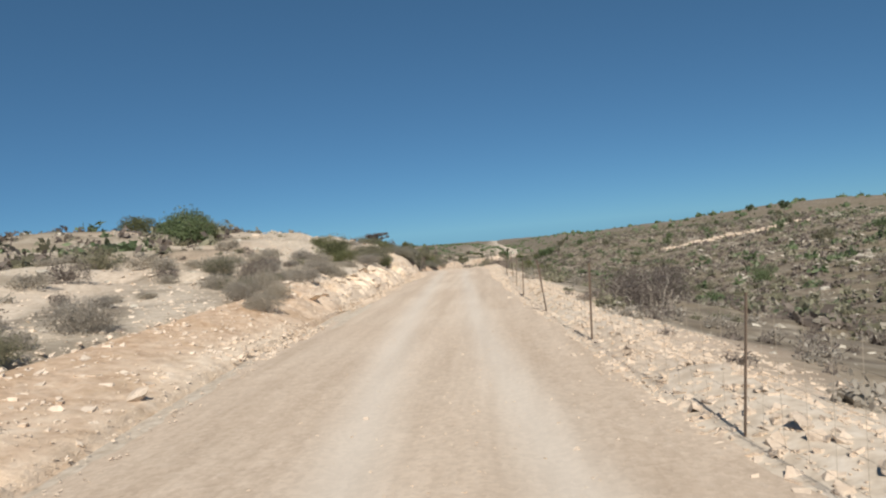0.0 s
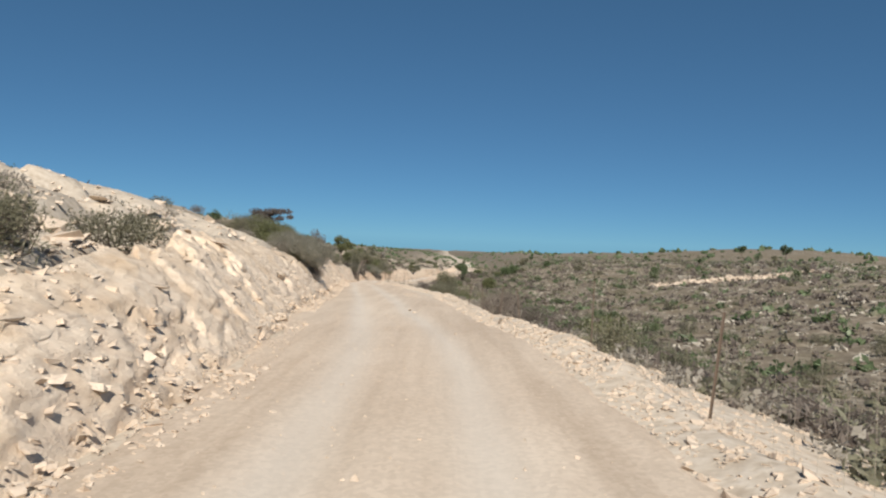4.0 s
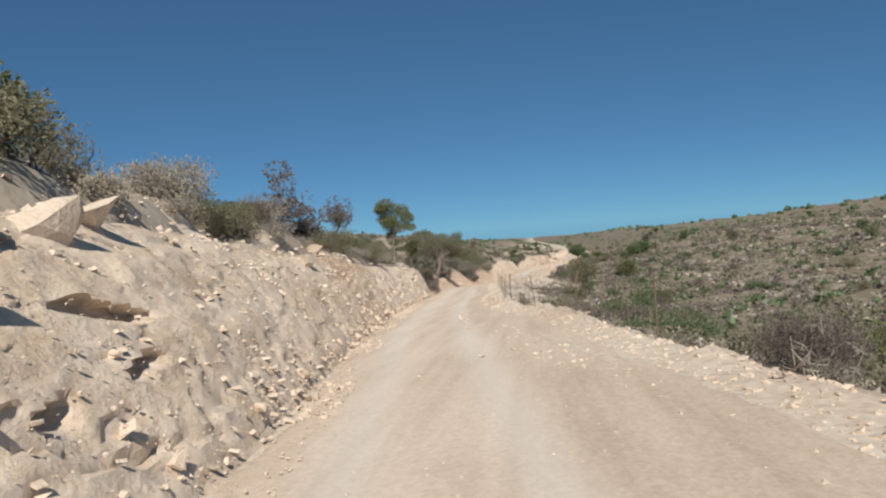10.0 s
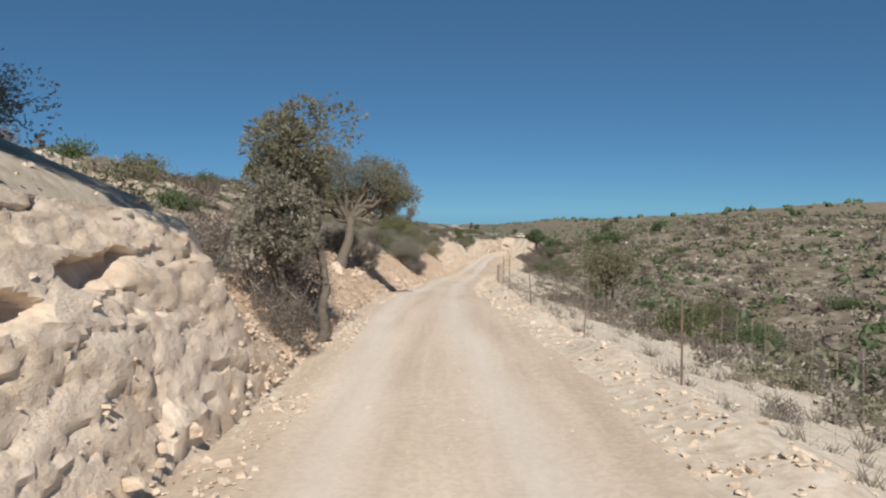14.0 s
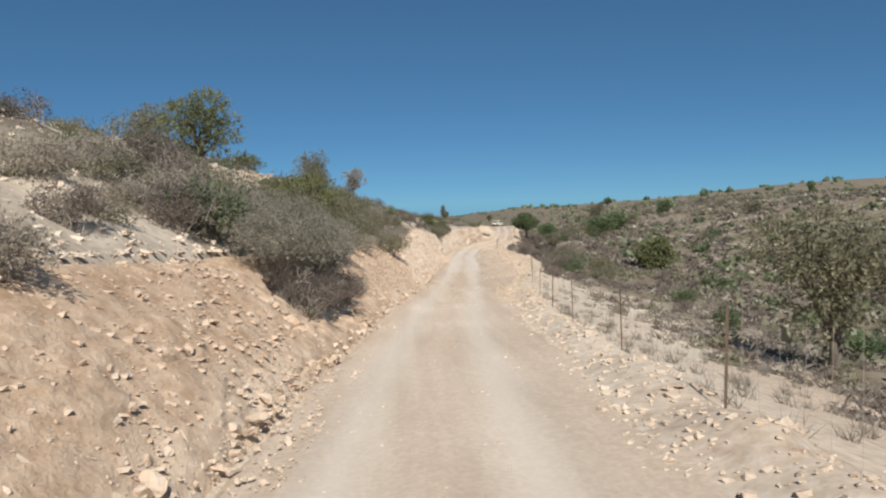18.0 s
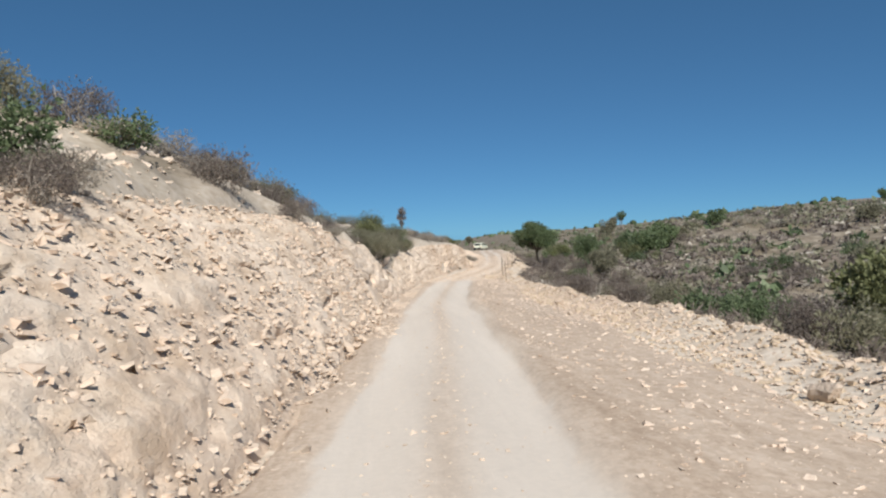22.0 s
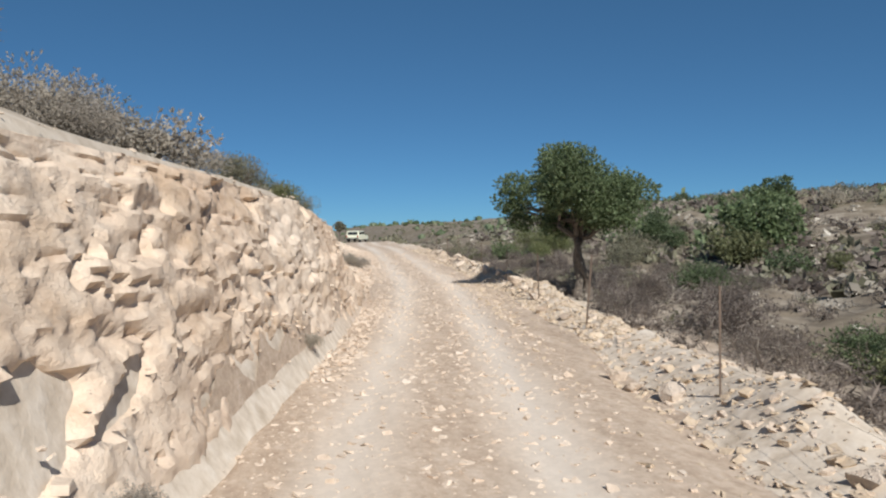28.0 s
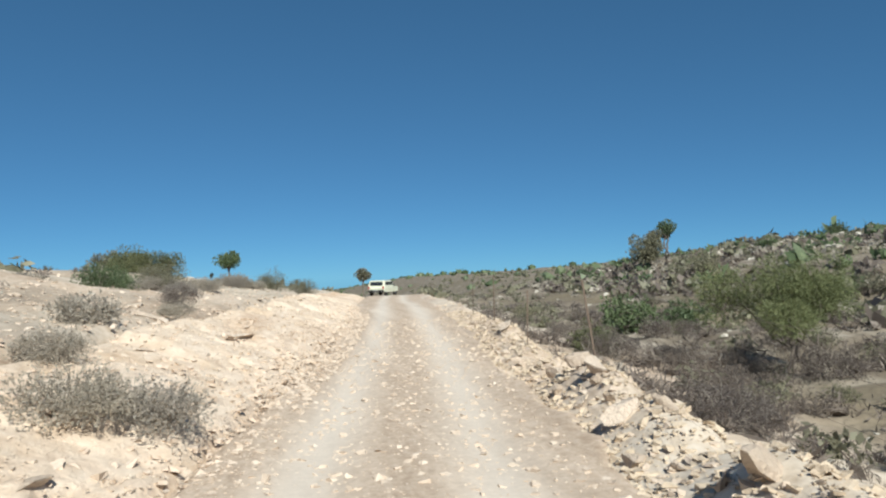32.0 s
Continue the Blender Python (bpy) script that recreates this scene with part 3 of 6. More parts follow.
faces = faces * (1 + 0.25 * pitted) + pitted * (0.07 * fbm(Y3 * 2.6, height * 3.2, 4, 113) + 0.03 * fbm(Y3 * 6.0, height * 6.5, 3, 115))
beds = 0.13 * bed_on * (np.minimum(bed, (1 - bed) * 6) - 0.5)
U3 = U3 + tuck * rug * (1 - 0.3 * earth) * (1.05 * faces + 1.25 * beds + 0.04 * chips + 0.032 * grain + 0.14 * bulge - 0.08 * crack)
# hollows and undercut ledges: y, height over the road, half length, half height, depth, slant
HOLLOWS_LOW = [(35.6, 0.75, 0.6, 0.09, 0.25, 0.0), (61.4, 0.68, 0.9, 0.2, 0.42, 0.12), (62.5, 0.72, 0.3, 0.18, 0.32, 0.0), (72.4, 0.92, 2.3, 0.36, 0.65, -0.03),
               (77.0, 0.52, 0.6, 0.17, 0.32, 0.2), (79.3, 0.55, 0.8, 0.13, 0.32, 0.25), (96.2, 0.9, 0.45, 0.08, 0.22, 0.1), (97.1, 0.76, 0.35, 0.09, 0.22, 0.25),
               (98.6, 0.87, 0.4, 0.06, 0.2, 0.1), (98.8, 1.36, 0.8, 0.08, 0.22, -0.1), (123.0, 0.7, 0.55, 0.09, 0.25, 0.2), (126.7, 0.86, 0.42, 0.12, 0.4, -0.2),
               (126.5, 1.04, 0.22, 0.05, 0.2, 0.0), (128.2, 0.61, 0.75, 0.11, 0.4, 0.07), (131.2, 0.94, 0.5, 0.08, 0.3, 0.0), (133.6, 0.82, 0.45, 0.1, 0.3, 0.0)]
HOLLOWS_HIGH = [(136.2, 1.2, 0.5, 0.09, 0.25, 0.0), (137.6, 1.45, 0.6, 0.13, 0.3, 0.1), (179.0, 0.85, 3.4, 0.62, 0.85, 0.0), (203.5, 0.9, 0.8, 0.08, 0.22, 0.0),
                (218.6, 0.79, 0.8, 0.08, 0.24, 0.1), (223.5, 0.9, 0.6, 0.07, 0.2, 0.1), (227.6, 0.95, 1.5, 0.2, 0.5, 0.08), (235.9, 0.88, 0.32, 0.22, 0.45, 0.1),
                (237.0, 0.5, 0.3, 0.1, 0.25, 0.2), (237.1, 0.82, 0.55, 0.15, 0.45, 0.1), (238.3, 0.62, 0.4, 0.06, 0.25, 0.0), (255.9, 0.7, 0.75, 0.26, 0.45, 0.25), (257.0, 0.75, 0.45, 0.12, 0.25, 0.3)]
pit = np.zeros_like(U3)
wobble = 0.7 * fbm(Y3 * 1.6, height * 3.0, 3, 73)
for _y, _h, _ly, _lz, _deep, _slant in HOLLOWS_LOW + HOLLOWS_HIGH:
    r = np.hypot((Y3 - _y) / _ly, (height - _h - _slant * (Y3 - _y)) / _lz) + wobble
    pit = np.maximum(pit, _deep * ease(1.15, 0.62, r))
U3 = U3 - tuck * pit
Z3 = Z3 - 0.05 * tuck * crack + tuck * 0.06 * fbm(Y3 * 1.2, Q * 3 * _w, 3, 55) * np.minimum(_t, 1.4) - 0.12 * (1 - ease(0, 0.08, Q)) - 0.15 * (1 - ease(1, 0.95, Q))
soil_top = np.clip(earth + ease(0.45, 0.8, Q + 0.5 * fbm(Y3 * 0.6, Q * 2, 3, 69)) * ease(1.1, 1.5, _w) * 0.8, 0, 1)
red3 = ease(-0.1, 0.35, fbm(Y3 * 0.1, Q * 1.5, 3, 71) + 0.3 * (earth > 0.5) + 0.25 * ease(150, 160, Y3) * ease(200, 192, Y3))
tawny = ease(250, 255, Y3) * ease(290, 280, Y3) * (0.6 + fbm(Y3 * 0.3, Z3 * 0.6, 2, 109))
soil_top, red3 = np.maximum(soil_top, 0.75 * tawny), np.maximum(red3, 0.75 * tawny)
bank = new("rock_bank", grid_mesh("rock_bank", np.stack([U3 + road_x(Y3), Y3, Z3], -1).reshape(-1, 3), *U3.shape, CLIFF,
                                  np.stack([soil_top, red3, 0 * red3], -1).reshape(-1, 3)))
bank.data.set_sharp_from_angle(angle=radians(38))
tagged(bank, "cut limestone bank of layered cream rock beside the road", "rock bank", kind="structure")


# ---------------------------------------------------------------- building blocks
class Soup:
    """Collects vertices and faces of one mesh."""

    def __init__(self):
        self.v, self.f, self.n = [], [], 0

    def add(self, v, f):
        v = np.asarray(v, float)
        self.v.append(v)
        for k in f:
            k = np.asarray(k) + self.n
            self.f.append(k)
        self.n += len(v)
        return self

    def mesh(self, name, mat, smooth=False):
        me = bpy.data.meshes.new(name)
        V = np.concatenate(self.v)
        counts = np.concatenate([np.full(len(k), k.shape[1], np.int32) for k in self.f])
        loops = np.concatenate([k.ravel() for k in self.f]).astype(np.int32)
        me.vertices.add(len(V))
        me.vertices.foreach_set("co", V.astype(np.float32).ravel())
        me.loops.add(len(loops))
        me.loops.foreach_set("vertex_index", loops)
        me.polygons.add(len(counts))
        me.polygons.foreach_set("loop_start", np.concatenate([[0], np.cumsum(counts)[:-1]]).astype(np.int32))
        me.polygons.foreach_set("loop_total", counts)
        me.update(calc_edges=True)
        me.polygons.foreach_set("use_smooth", np.full(len(counts), smooth, bool))
        me.materials.append(mat)
        return me


def part(name, soup, mat, parent, label="", smooth=False):
    ob = new(name, soup if isinstance(soup, bpy.types.Mesh) else soup.mesh(name, mat, smooth))
    ob.parent = parent
    if label:
        ob["label"] = label
    return ob


def unit_vectors(rng, n):
    v = rng.normal(size=(n, 3))
    return v / np.linalg.norm(v, axis=1)[:, None]


def leaves(soup, rng, centre, radii, n, size, slim=0.5, shell=0.55, droop=0.0, low=-1.0):
    """n rhombic leaves, seven to a sprig, in the outer part of an ellipsoid."""
    k = max(n // 7, 1)
    d = unit_vectors(rng, k * 2 + 4)
    d = d[d[:, 2] > low][:k]
    r = shell + (1 - shell) * rng.random(len(d)) ** 0.5
    lump = 1 + 0.14 * np.sin(d[:, 0] * 5 + centre[0] * 9) * np.cos(d[:, 1] * 4 + d[:, 2] * 5 + centre[1])
    hub = np.asarray(centre) + d * (r * lump)[:, None] * np.asarray(radii)
    way = d * 0.9 + unit_vectors(rng, len(d)) * 0.7
    way[:, 2] -= droop
    way /= np.linalg.norm(way, axis=1)[:, None]
    hub, way = np.repeat(hub, 7, 0), np.repeat(way, 7, 0)
    n = len(hub)
    along = way + unit_vectors(rng, n) * 0.75
    along /= np.linalg.norm(along, axis=1)[:, None]
    p = hub + way * (size * 1.3 * (rng.random(n) - 0.5))[:, None] + along * size * 0.45
    side = np.cross(along, unit_vectors(rng, n))
    side /= np.linalg.norm(side, axis=1)[:, None] + 1e-9
    s = size * (0.6 + 0.8 * rng.random(n))[:, None]
    V = np.stack([p - along * s * 0.5, p + side * s * slim * 0.5, p + along * s * 0.5, p - side * s * slim * 0.5], 1).reshape(-1, 3)
    soup.add(V, [np.arange(n * 4).reshape(n, 4)])


def tube(soup, pts, radii, sides=6):
    pts = np.asarray(pts, float)
    k = len(pts)
    t = np.gradient(pts, axis=0)
    t /= np.linalg.norm(t, axis=1)[:, None] + 1e-9
    ref = np.eye(3)[np.argmin(np.abs(t).mean(0))][None]
    a = np.cross(t, ref)
    a /= np.linalg.norm(a, axis=1)[:, None] + 1e-9
    b = np.cross(t, a)
    ang = np.linspace(0, 2 * np.pi, sides, endpoint=False)
    R = np.asarray(radii)[:, None, None]
    V = pts[:, None] + R * (np.cos(ang)[None, :, None] * a[:, None] + np.sin(ang)[None, :, None] * b[:, None])
    i = np.arange(k - 1)[:, None] * sides
    j = np.arange(sides)[None]
    F = np.stack([i + j, i + (j + 1) % sides, i + sides + (j + 1) % sides, i + sides + j], -1).reshape(-1, 4)
    soup.add(V.reshape(-1, 3), [F, np.arange(sides)[None] + (k - 1) * sides])


def twisted(rng, start, end, steps=6, wander=0.12):
    start, end = np.asarray(start, float), np.asarray(end, float)
    s = np.linspace(0, 1, steps)[:, None]
    w = np.cumsum(rng.normal(size=(steps, 3)), axis=0) * wander * np.linalg.norm(end - start) / steps
    w -= s * w[-1]
    w[0] = 0
    return start + (end - start) * s + w


_ico = bmesh.new()
bmesh.ops.create_icosphere(_ico, subdivisions=2, radius=1)
ICO_V = np.array([v.co[:] for v in _ico.verts])
ICO_F = np.array([[v.index for v in f.verts] for f in _ico.faces])
_ico.free()
_ico = bmesh.new()
bmesh.ops.create_icosphere(_ico, subdivisions=1, radius=1)
ICO1_V = np.array([v.co[:] for v in _ico.verts])
ICO1_F = np.array([[v.index for v in f.verts] for f in _ico.faces])
_ico.free()


def rock_vertices(rng, fine=True):
    """An angular broken stone: a squarish lump cut by random planes."""
    V = (ICO_V if fine else ICO1_V).copy()
    V /= (np.abs(V) ** 10).sum(1)[:, None] ** 0.1
    for _ in range(9 if fine else 4):
        n = unit_vectors(rng, 1)[0]
        c = 0.34 + 0.34 * rng.random()
        over = np.maximum(V @ n - c, 0)
        V -= over[:, None] * n
    V *= 0.6 + 0.55 * rng.random(3)
    V[:, 2] *= 0.75
    shear = rng.normal(size=2) * 0.25
    V[:, 0] += shear[0] * V[:, 2]
    V[:, 1] += shear[1] * V[:, 2]
    return V + rng.normal(size=V.shape) * 0.008


# ---------------------------------------------------------------- plants
def twigs(soup, rng, centre, radii, n, length, width, low=-0.6):
    """Thin twig tips that stick out of a clump."""
    d = unit_vectors(rng, n * 2)
    d = d[d[:, 2] > low][:n]
    n = len(d)
    p = np.asarray(centre) + d * np.asarray(radii) * (0.75 + 0.2 * rng.random(n))[:, None]
    along = d + unit_vectors(rng, n) * 0.55
    along /= np.linalg.norm(along, axis=1)[:, None]
    side = np.cross(along, unit_vectors(rng, n)) * width
    L = (length * (0.5 + rng.random(n)))[:, None]
    V = np.stack([p - side, p + side, p + along * L], 1).reshape(-1, 3)
    soup.add(V, [np.arange(n * 3).reshape(n, 3)])


def shrub(name, seed, mat, tall=0.8, blobs=9, n=2600, size=0.085, slim=0.45, stem_mat=None, stems=9, label="", bare=False, core=0.36, tips=0):
    """A shrub one metre in radius: a foliage mesh with its woody stems under it."""
    rng = np.random.default_rng(seed)
    fol = Soup()
    for k in range(blobs):
        a = rng.random() * 2 * np.pi
        d = 0.0 if k == 0 else (0.3 + 0.42 * rng.random())
        rad = (0.42 + 0.25 * rng.random()) * (1.2 if k == 0 else 0.85)
        c = (math.cos(a) * d, math.sin(a) * d, tall * (0.34 + 0.3 * rng.random()))
        radii = (rad, rad, rad * tall * (0.85 + 0.35 * rng.random()))
        leaves(fol, rng, c, radii, n // blobs, size, slim, 0.2, low=-0.85)
        if tips:
            twigs(fol, rng, c, radii, tips // blobs, 0.08, 0.006)
    ob = new(name, fol.mesh(name, mat))
    st = Soup()
    for k in range(stems):
        a = rng.random() * 2 * np.pi
        d = 0.3 + 0.6 * rng.random()
        end = np.array((math.cos(a) * d, math.sin(a) * d, tall * (0.45 + 0.45 * rng.random())))
        path = twisted(rng, (math.cos(a) * 0.06, math.sin(a) * 0.06, -0.25), end, 6, 0.7)
        tube(st, path, np.linspace(0.022, 0.005, 6), 4)
        for q in (2, 3, 4):
            tube(st, twisted(rng, path[q], path[q] + unit_vectors(rng, 1)[0] * 0.3 + [0, 0, 0.12], 4, 0.6), np.linspace(0.009, 0.003, 4), 3)
    part("woody_stem", st, stem_mat or TWIG, ob, smooth=True)
    tagged(ob, label, "shrub")
    return ob


def tree(name, seed, mat, height, crown_r, crown_h, trunk_r, label, bark=None, blobs=16, n=9000, size=0.11, slim=0.5, trunks=1, lean=0.0, low=0.0,
         category="tree", flat=1.0):
    """A tree with trunk, limbs and a crown of clumps; crown_h is the height of the crown's middle."""
    rng = np.random.default_rng(seed)
    root = new(name)
    wood, crown = Soup(), Soup()
    top = np.array([lean * height, 0.1 * rng.normal(), crown_h])
    rise = (height - crown_h) * flat
    drop = min(rise * 1.1, crown_h * 0.55)
    fork = max(crown_h - drop * 0.9, height * 0.18)
    centres = []
    for k in range(blobs):
        d = unit_vectors(rng, 1)[0]
        rr = 0.0 if k == 0 else 0.5 + 0.32 * rng.random()
        taper = 1.0 if d[2] > -0.2 else 0.75
        centres.append(top + d * rr * np.array([crown_r * taper, crown_r * taper, rise if d[2] > 0 else drop]))
    for k, c in enumerate(centres):
        rad = crown_r * (0.32 + 0.2 * rng.random())
        shape = (rad * 1.1, rad * 1.1, min(rad * 0.9, rise * 0.6))
        leaves(crown, rng, c, shape, n // blobs, size, slim, 0.4)
        twigs(crown, rng, c, shape, n // blobs // 6, size * 1.6, 0.005)
    limb_meshes = []
    for q in range(trunks):
        a = 2 * np.pi * q / max(trunks, 1) + 0.6
        foot = np.array([math.cos(a), math.sin(a), 0]) * (0.0 if trunks == 1 else trunk_r * 1.6)
        head = np.array([top[0] * 0.5, 0, fork]) + foot * 1.8
        foot[2] = -0.35
        path = twisted(rng, foot, head, 8, 0.35)
        rad = np.linspace(trunk_r * 1.15, trunk_r * 0.7, 8)
        rad[0], rad[1] = trunk_r * 1.7, trunk_r * 1.35
        tube(wood, path, rad, 10)
        for c in centres[q::trunks][:6]:
            limb = Soup()
            tube(limb, twisted(rng, path[-1] - np.array([0, 0, 0.05]), c, 7, 0.3), np.linspace(trunk_r * 0.55, 0.012, 7), 6)
            limb_meshes.append(limb)
    part("trunk", wood, bark or BARK, root, smooth=True)
    for limb in limb_meshes:
        part("limb", limb, bark or BARK, root, smooth=True)
    part("crown", crown, mat, root)
    return tagged(root, label, category)


PROTOS = {}


def planted(key, make, x, y, scale=1.0, turn=0.0, sink=0.05, squash=1.0, z=None):
    """Sets a copy of a prototype on the ground."""
    if key not in PROTOS:
        PROTOS[key] = make()
    zz = at(x, y) if z is None else z
    m = Matrix.LocRotScale((x, y, zz - sink * scale), Euler((0, 0, turn)), Vector((scale, scale, scale * squash)))
    return copy_thing(PROTOS[key], m)


def cu(u, y):
    return float(road_x(y)) + u


def shrub_kind(name, seed, mat, label, group, tall, size, slim, wood, fine, bare=False, stems=9):
    """Fine ones stand close to the road, coarse ones farther off."""
    def make():
        return tagged(shrub(name, seed, mat, tall, 12, 15000 if fine else 4800, size * (0.58 if fine else 0.98), slim, wood, stems if fine else 5, label, bare,
                            tips=700 if fine else 200), group=group)
    return make


KINDS = {
    "grey": ("thorn_bush", 100, LEAF_GREY, "low grey thorn bush, a dense dry dome", "roadside thorn bushes", 0.75, 0.078, 0.34, TWIG, False, 9),
    "dry": ("dry_bush", 200, LEAF_DRY, "leafless brown bush of dead twigs", "dry bushes", 0.95, 0.075, 0.25, TWIG, True, 20),
    "green": ("green_shrub", 300, LEAF_GREEN, "dusty green evergreen shrub", "green shrubs", 0.95, 0.08, 0.5, BARK, False, 9),
    "olive": ("wild_olive_shrub", 400, LEAF_OLIVE, "grey-green wild olive shrub with tangled twigs", "wild olive shrubs", 1.0, 0.08, 0.32, BARK, False, 12),
    "dark": ("dark_shrub", 500, LEAF_DARK, "dark green leathery evergreen shrub", "dark shrubs", 1.0, 0.08, 0.5, BARK, False, 9),
}


def bush(kind, x, y, r, squash=1.0, rng=random, fine=True):
    k = rng.randrange(3)
    name, seed, mat, label, group, tall, size, slim, wood, bare, stems = KINDS[kind]
    return planted((kind, k, fine), shrub_kind(name, seed + k, mat, label, group, tall, size, slim, wood, fine, bare, stems), x, y, r, rng.random() * 6.28, 0.08, squash)


# single trees: kind, offset from the road (or None and x), y, crown middle over the road, crown radius
def tree_at(name, mat, x, y, middle, r, label, seed, trunk=0.09, trunks=1, flat=1.0, bark=None, n=7000, size=0.11, slim=0.5, lean=0.0, low=0.0, blobs=16, stretch=0.8):
    base = at(x, y)
    ch = max(float(road_z(y)) + middle - base, r * 0.75)
    t = tree(name, seed, mat, ch + r * stretch, r, ch, trunk, label, bark, blobs, n, size, slim, trunks, lean, low, flat=flat)
    t.matrix_basis = Matrix.Translation((x, y, base))
    return t


tree_at("dead_cypress", LEAF_DRY, cu(-5.0, 117), 117, 4.0, 1.0, "scorched brown upright tree with bare top", 3, 0.06, n=4500, slim=0.25, stretch=1.5)
tree_at("dead_cypress", LEAF_DRY, cu(-4.5, 119.5), 119.5, 3.4, 0.75, "scorched brown bushy tree on the bank", 4, 0.06, n=4500, slim=0.25, stretch=1.3)
tree_at("young_pine", LEAF_DRY, cu(-6.0, 133.5), 133.5, 5.2, 0.95, "small brownish pine with thin crown", 5, 0.06, n=5500, slim=0.2, stretch=0.8)
tree_at("wild_olive_tree", LEAF_OLIVE, cu(-1.85, 144.0), 144.0, 3.05, 0.95, "pale grey-green wild olive leaning over the road", 7, 0.07, n=14000, slim=0.3, size=0.07, trunks=2)
tree_at("dusty_tree", LEAF_THORN, cu(-2.1, 143.4), 143.4, 2.0, 0.8, "dusty grey many-stemmed tree beside the road", 8, 0.07, trunks=2, n=16000, slim=0.35, size=0.065)
tree_at("carob_sapling", LEAF_GREEN, cu(-4.2, 153), 153, 3.7, 0.75, "small green carob with glossy leaves", 9, 0.06, n=4500)
tree_at("pine_tree", LEAF_GREEN, cu(-7.2, 186), 186, 5.6, 1.25, "green pine on the slope above the road", 11, 0.09, n=8000, slim=0.25)
tree_at("umbrella_pine", LEAF_OLIVE, cu(-11.8, 193), 193, 6.6, 1.25, "flat-topped pine standing on the hillside", 12, 0.08, n=5000, slim=0.25, stretch=0.5)
tree_at("wild_olive_tree", LEAF_OLIVE, cu(-9.6, 212), 212, 6.7, 1.25, "round grey-green tree on the hilltop", 13, 0.08, n=5500, slim=0.3)
tree_at("dry_tree", LEAF_GREY, cu(-7.1, 212.5), 212.5, 5.9, 0.85, "half-bare pale tree on the slope", 14, 0.05, n=4000, slim=0.25)
tree_at("juniper", LEAF_GREEN, cu(-16.3, 220), 220, 7.7, 1.5, "broad low green juniper on the hilltop", 15, 0.1, stretch=0.55)
tree_at("dead_cypress", LEAF_DRY, -8.6, 263.8, 4.5, 0.3, "thin dead cypress with pale brown needles", 16, 0.05, n=2600, slim=0.2, stretch=3.4, blobs=16, flat=1.0)
for _x, _y, _m, _r, _k, _s in ((18.3, 283, 1.3, 2.0, LEAF_DARK, 21), (21.0, 287, 1.2, 1.9, LEAF_DARK, 22), (15.6, 281, 0.6, 1.2, LEAF_GREEN, 23), (24.6, 289, 0.9, 1.1, LEAF_OLIVE, 24),
                               (34.0, 302, 3.2, 1.4, LEAF_DARK, 25), (29.4, 335.5, 3.5, 1.5, LEAF_OLIVE, 26), (32.9, 338, 5.3, 0.95, LEAF_DARK, 27), (31.0, 337, 4.3, 1.0, LEAF_OLIVE, 28),
                               (41.5, 281, 2.6, 1.3, LEAF_OLIVE, 29), (-5.2, 336, 3.3, 0.95, LEAF_DARK, 30), (-11.0, 323, 2.5, 1.0, LEAF_OLIVE, 31), (6.6, 352, 2.2, 0.8, LEAF_OLIVE, 32),
                               (95, 251, 11.8, 1.6, LEAF_DARK, 33), (93, 278, 12.0, 1.4, LEAF_DARK, 34), (5.4, 233, -1.6, 2.1, LEAF_GREEN, 35)):
    if _s == 35:
        _x = cu(17.8, 233)
    tree_at("hillside_tree", _k, _x, _y, _m, _r, {LEAF_DARK: "dark evergreen tree on the stony hillside", LEAF_OLIVE: "grey-green wild olive on the hillside",
            LEAF_GREEN: "bright green bushy tree in the valley", LEAF_GREY: "thin dusty tree by the crest of the road"}[_k], _s, 0.09, n=6500, size=0.11 * max(1.0, _r), trunks=1 + _s % 2)
tree_at("wild_olive_tree", LEAF_OLIVE, cu(10.4, 183), 183, 1.0, 2.1, "spreading grey-green olive tree below the road", 40, 0.12, n=16000, size=0.13, slim=0.35, trunks=2)

tree_at("hillside_tree", LEAF_DARK, cu(8.2, 257), 257, 1.6, 1.1, "dark evergreen tree on the stony hillside", 48, 0.08, n=12000, size=0.09, trunks=2)
tree_at("hillside_tree", LEAF_OLIVE, cu(8.9, 250), 250, 0.6, 1.0, "grey-green wild olive on the hillside", 49, 0.07, n=12000, size=0.085, trunks=2)

tree_at("wild_olive_tree", LEAF_GREEN, cu(-4.2, 243), 243, 2.5, 0.8, "green bushy wild olive on top of the bank", 42, 0.07, n=18000, slim=0.35, size=0.07, trunks=3, blobs=20)




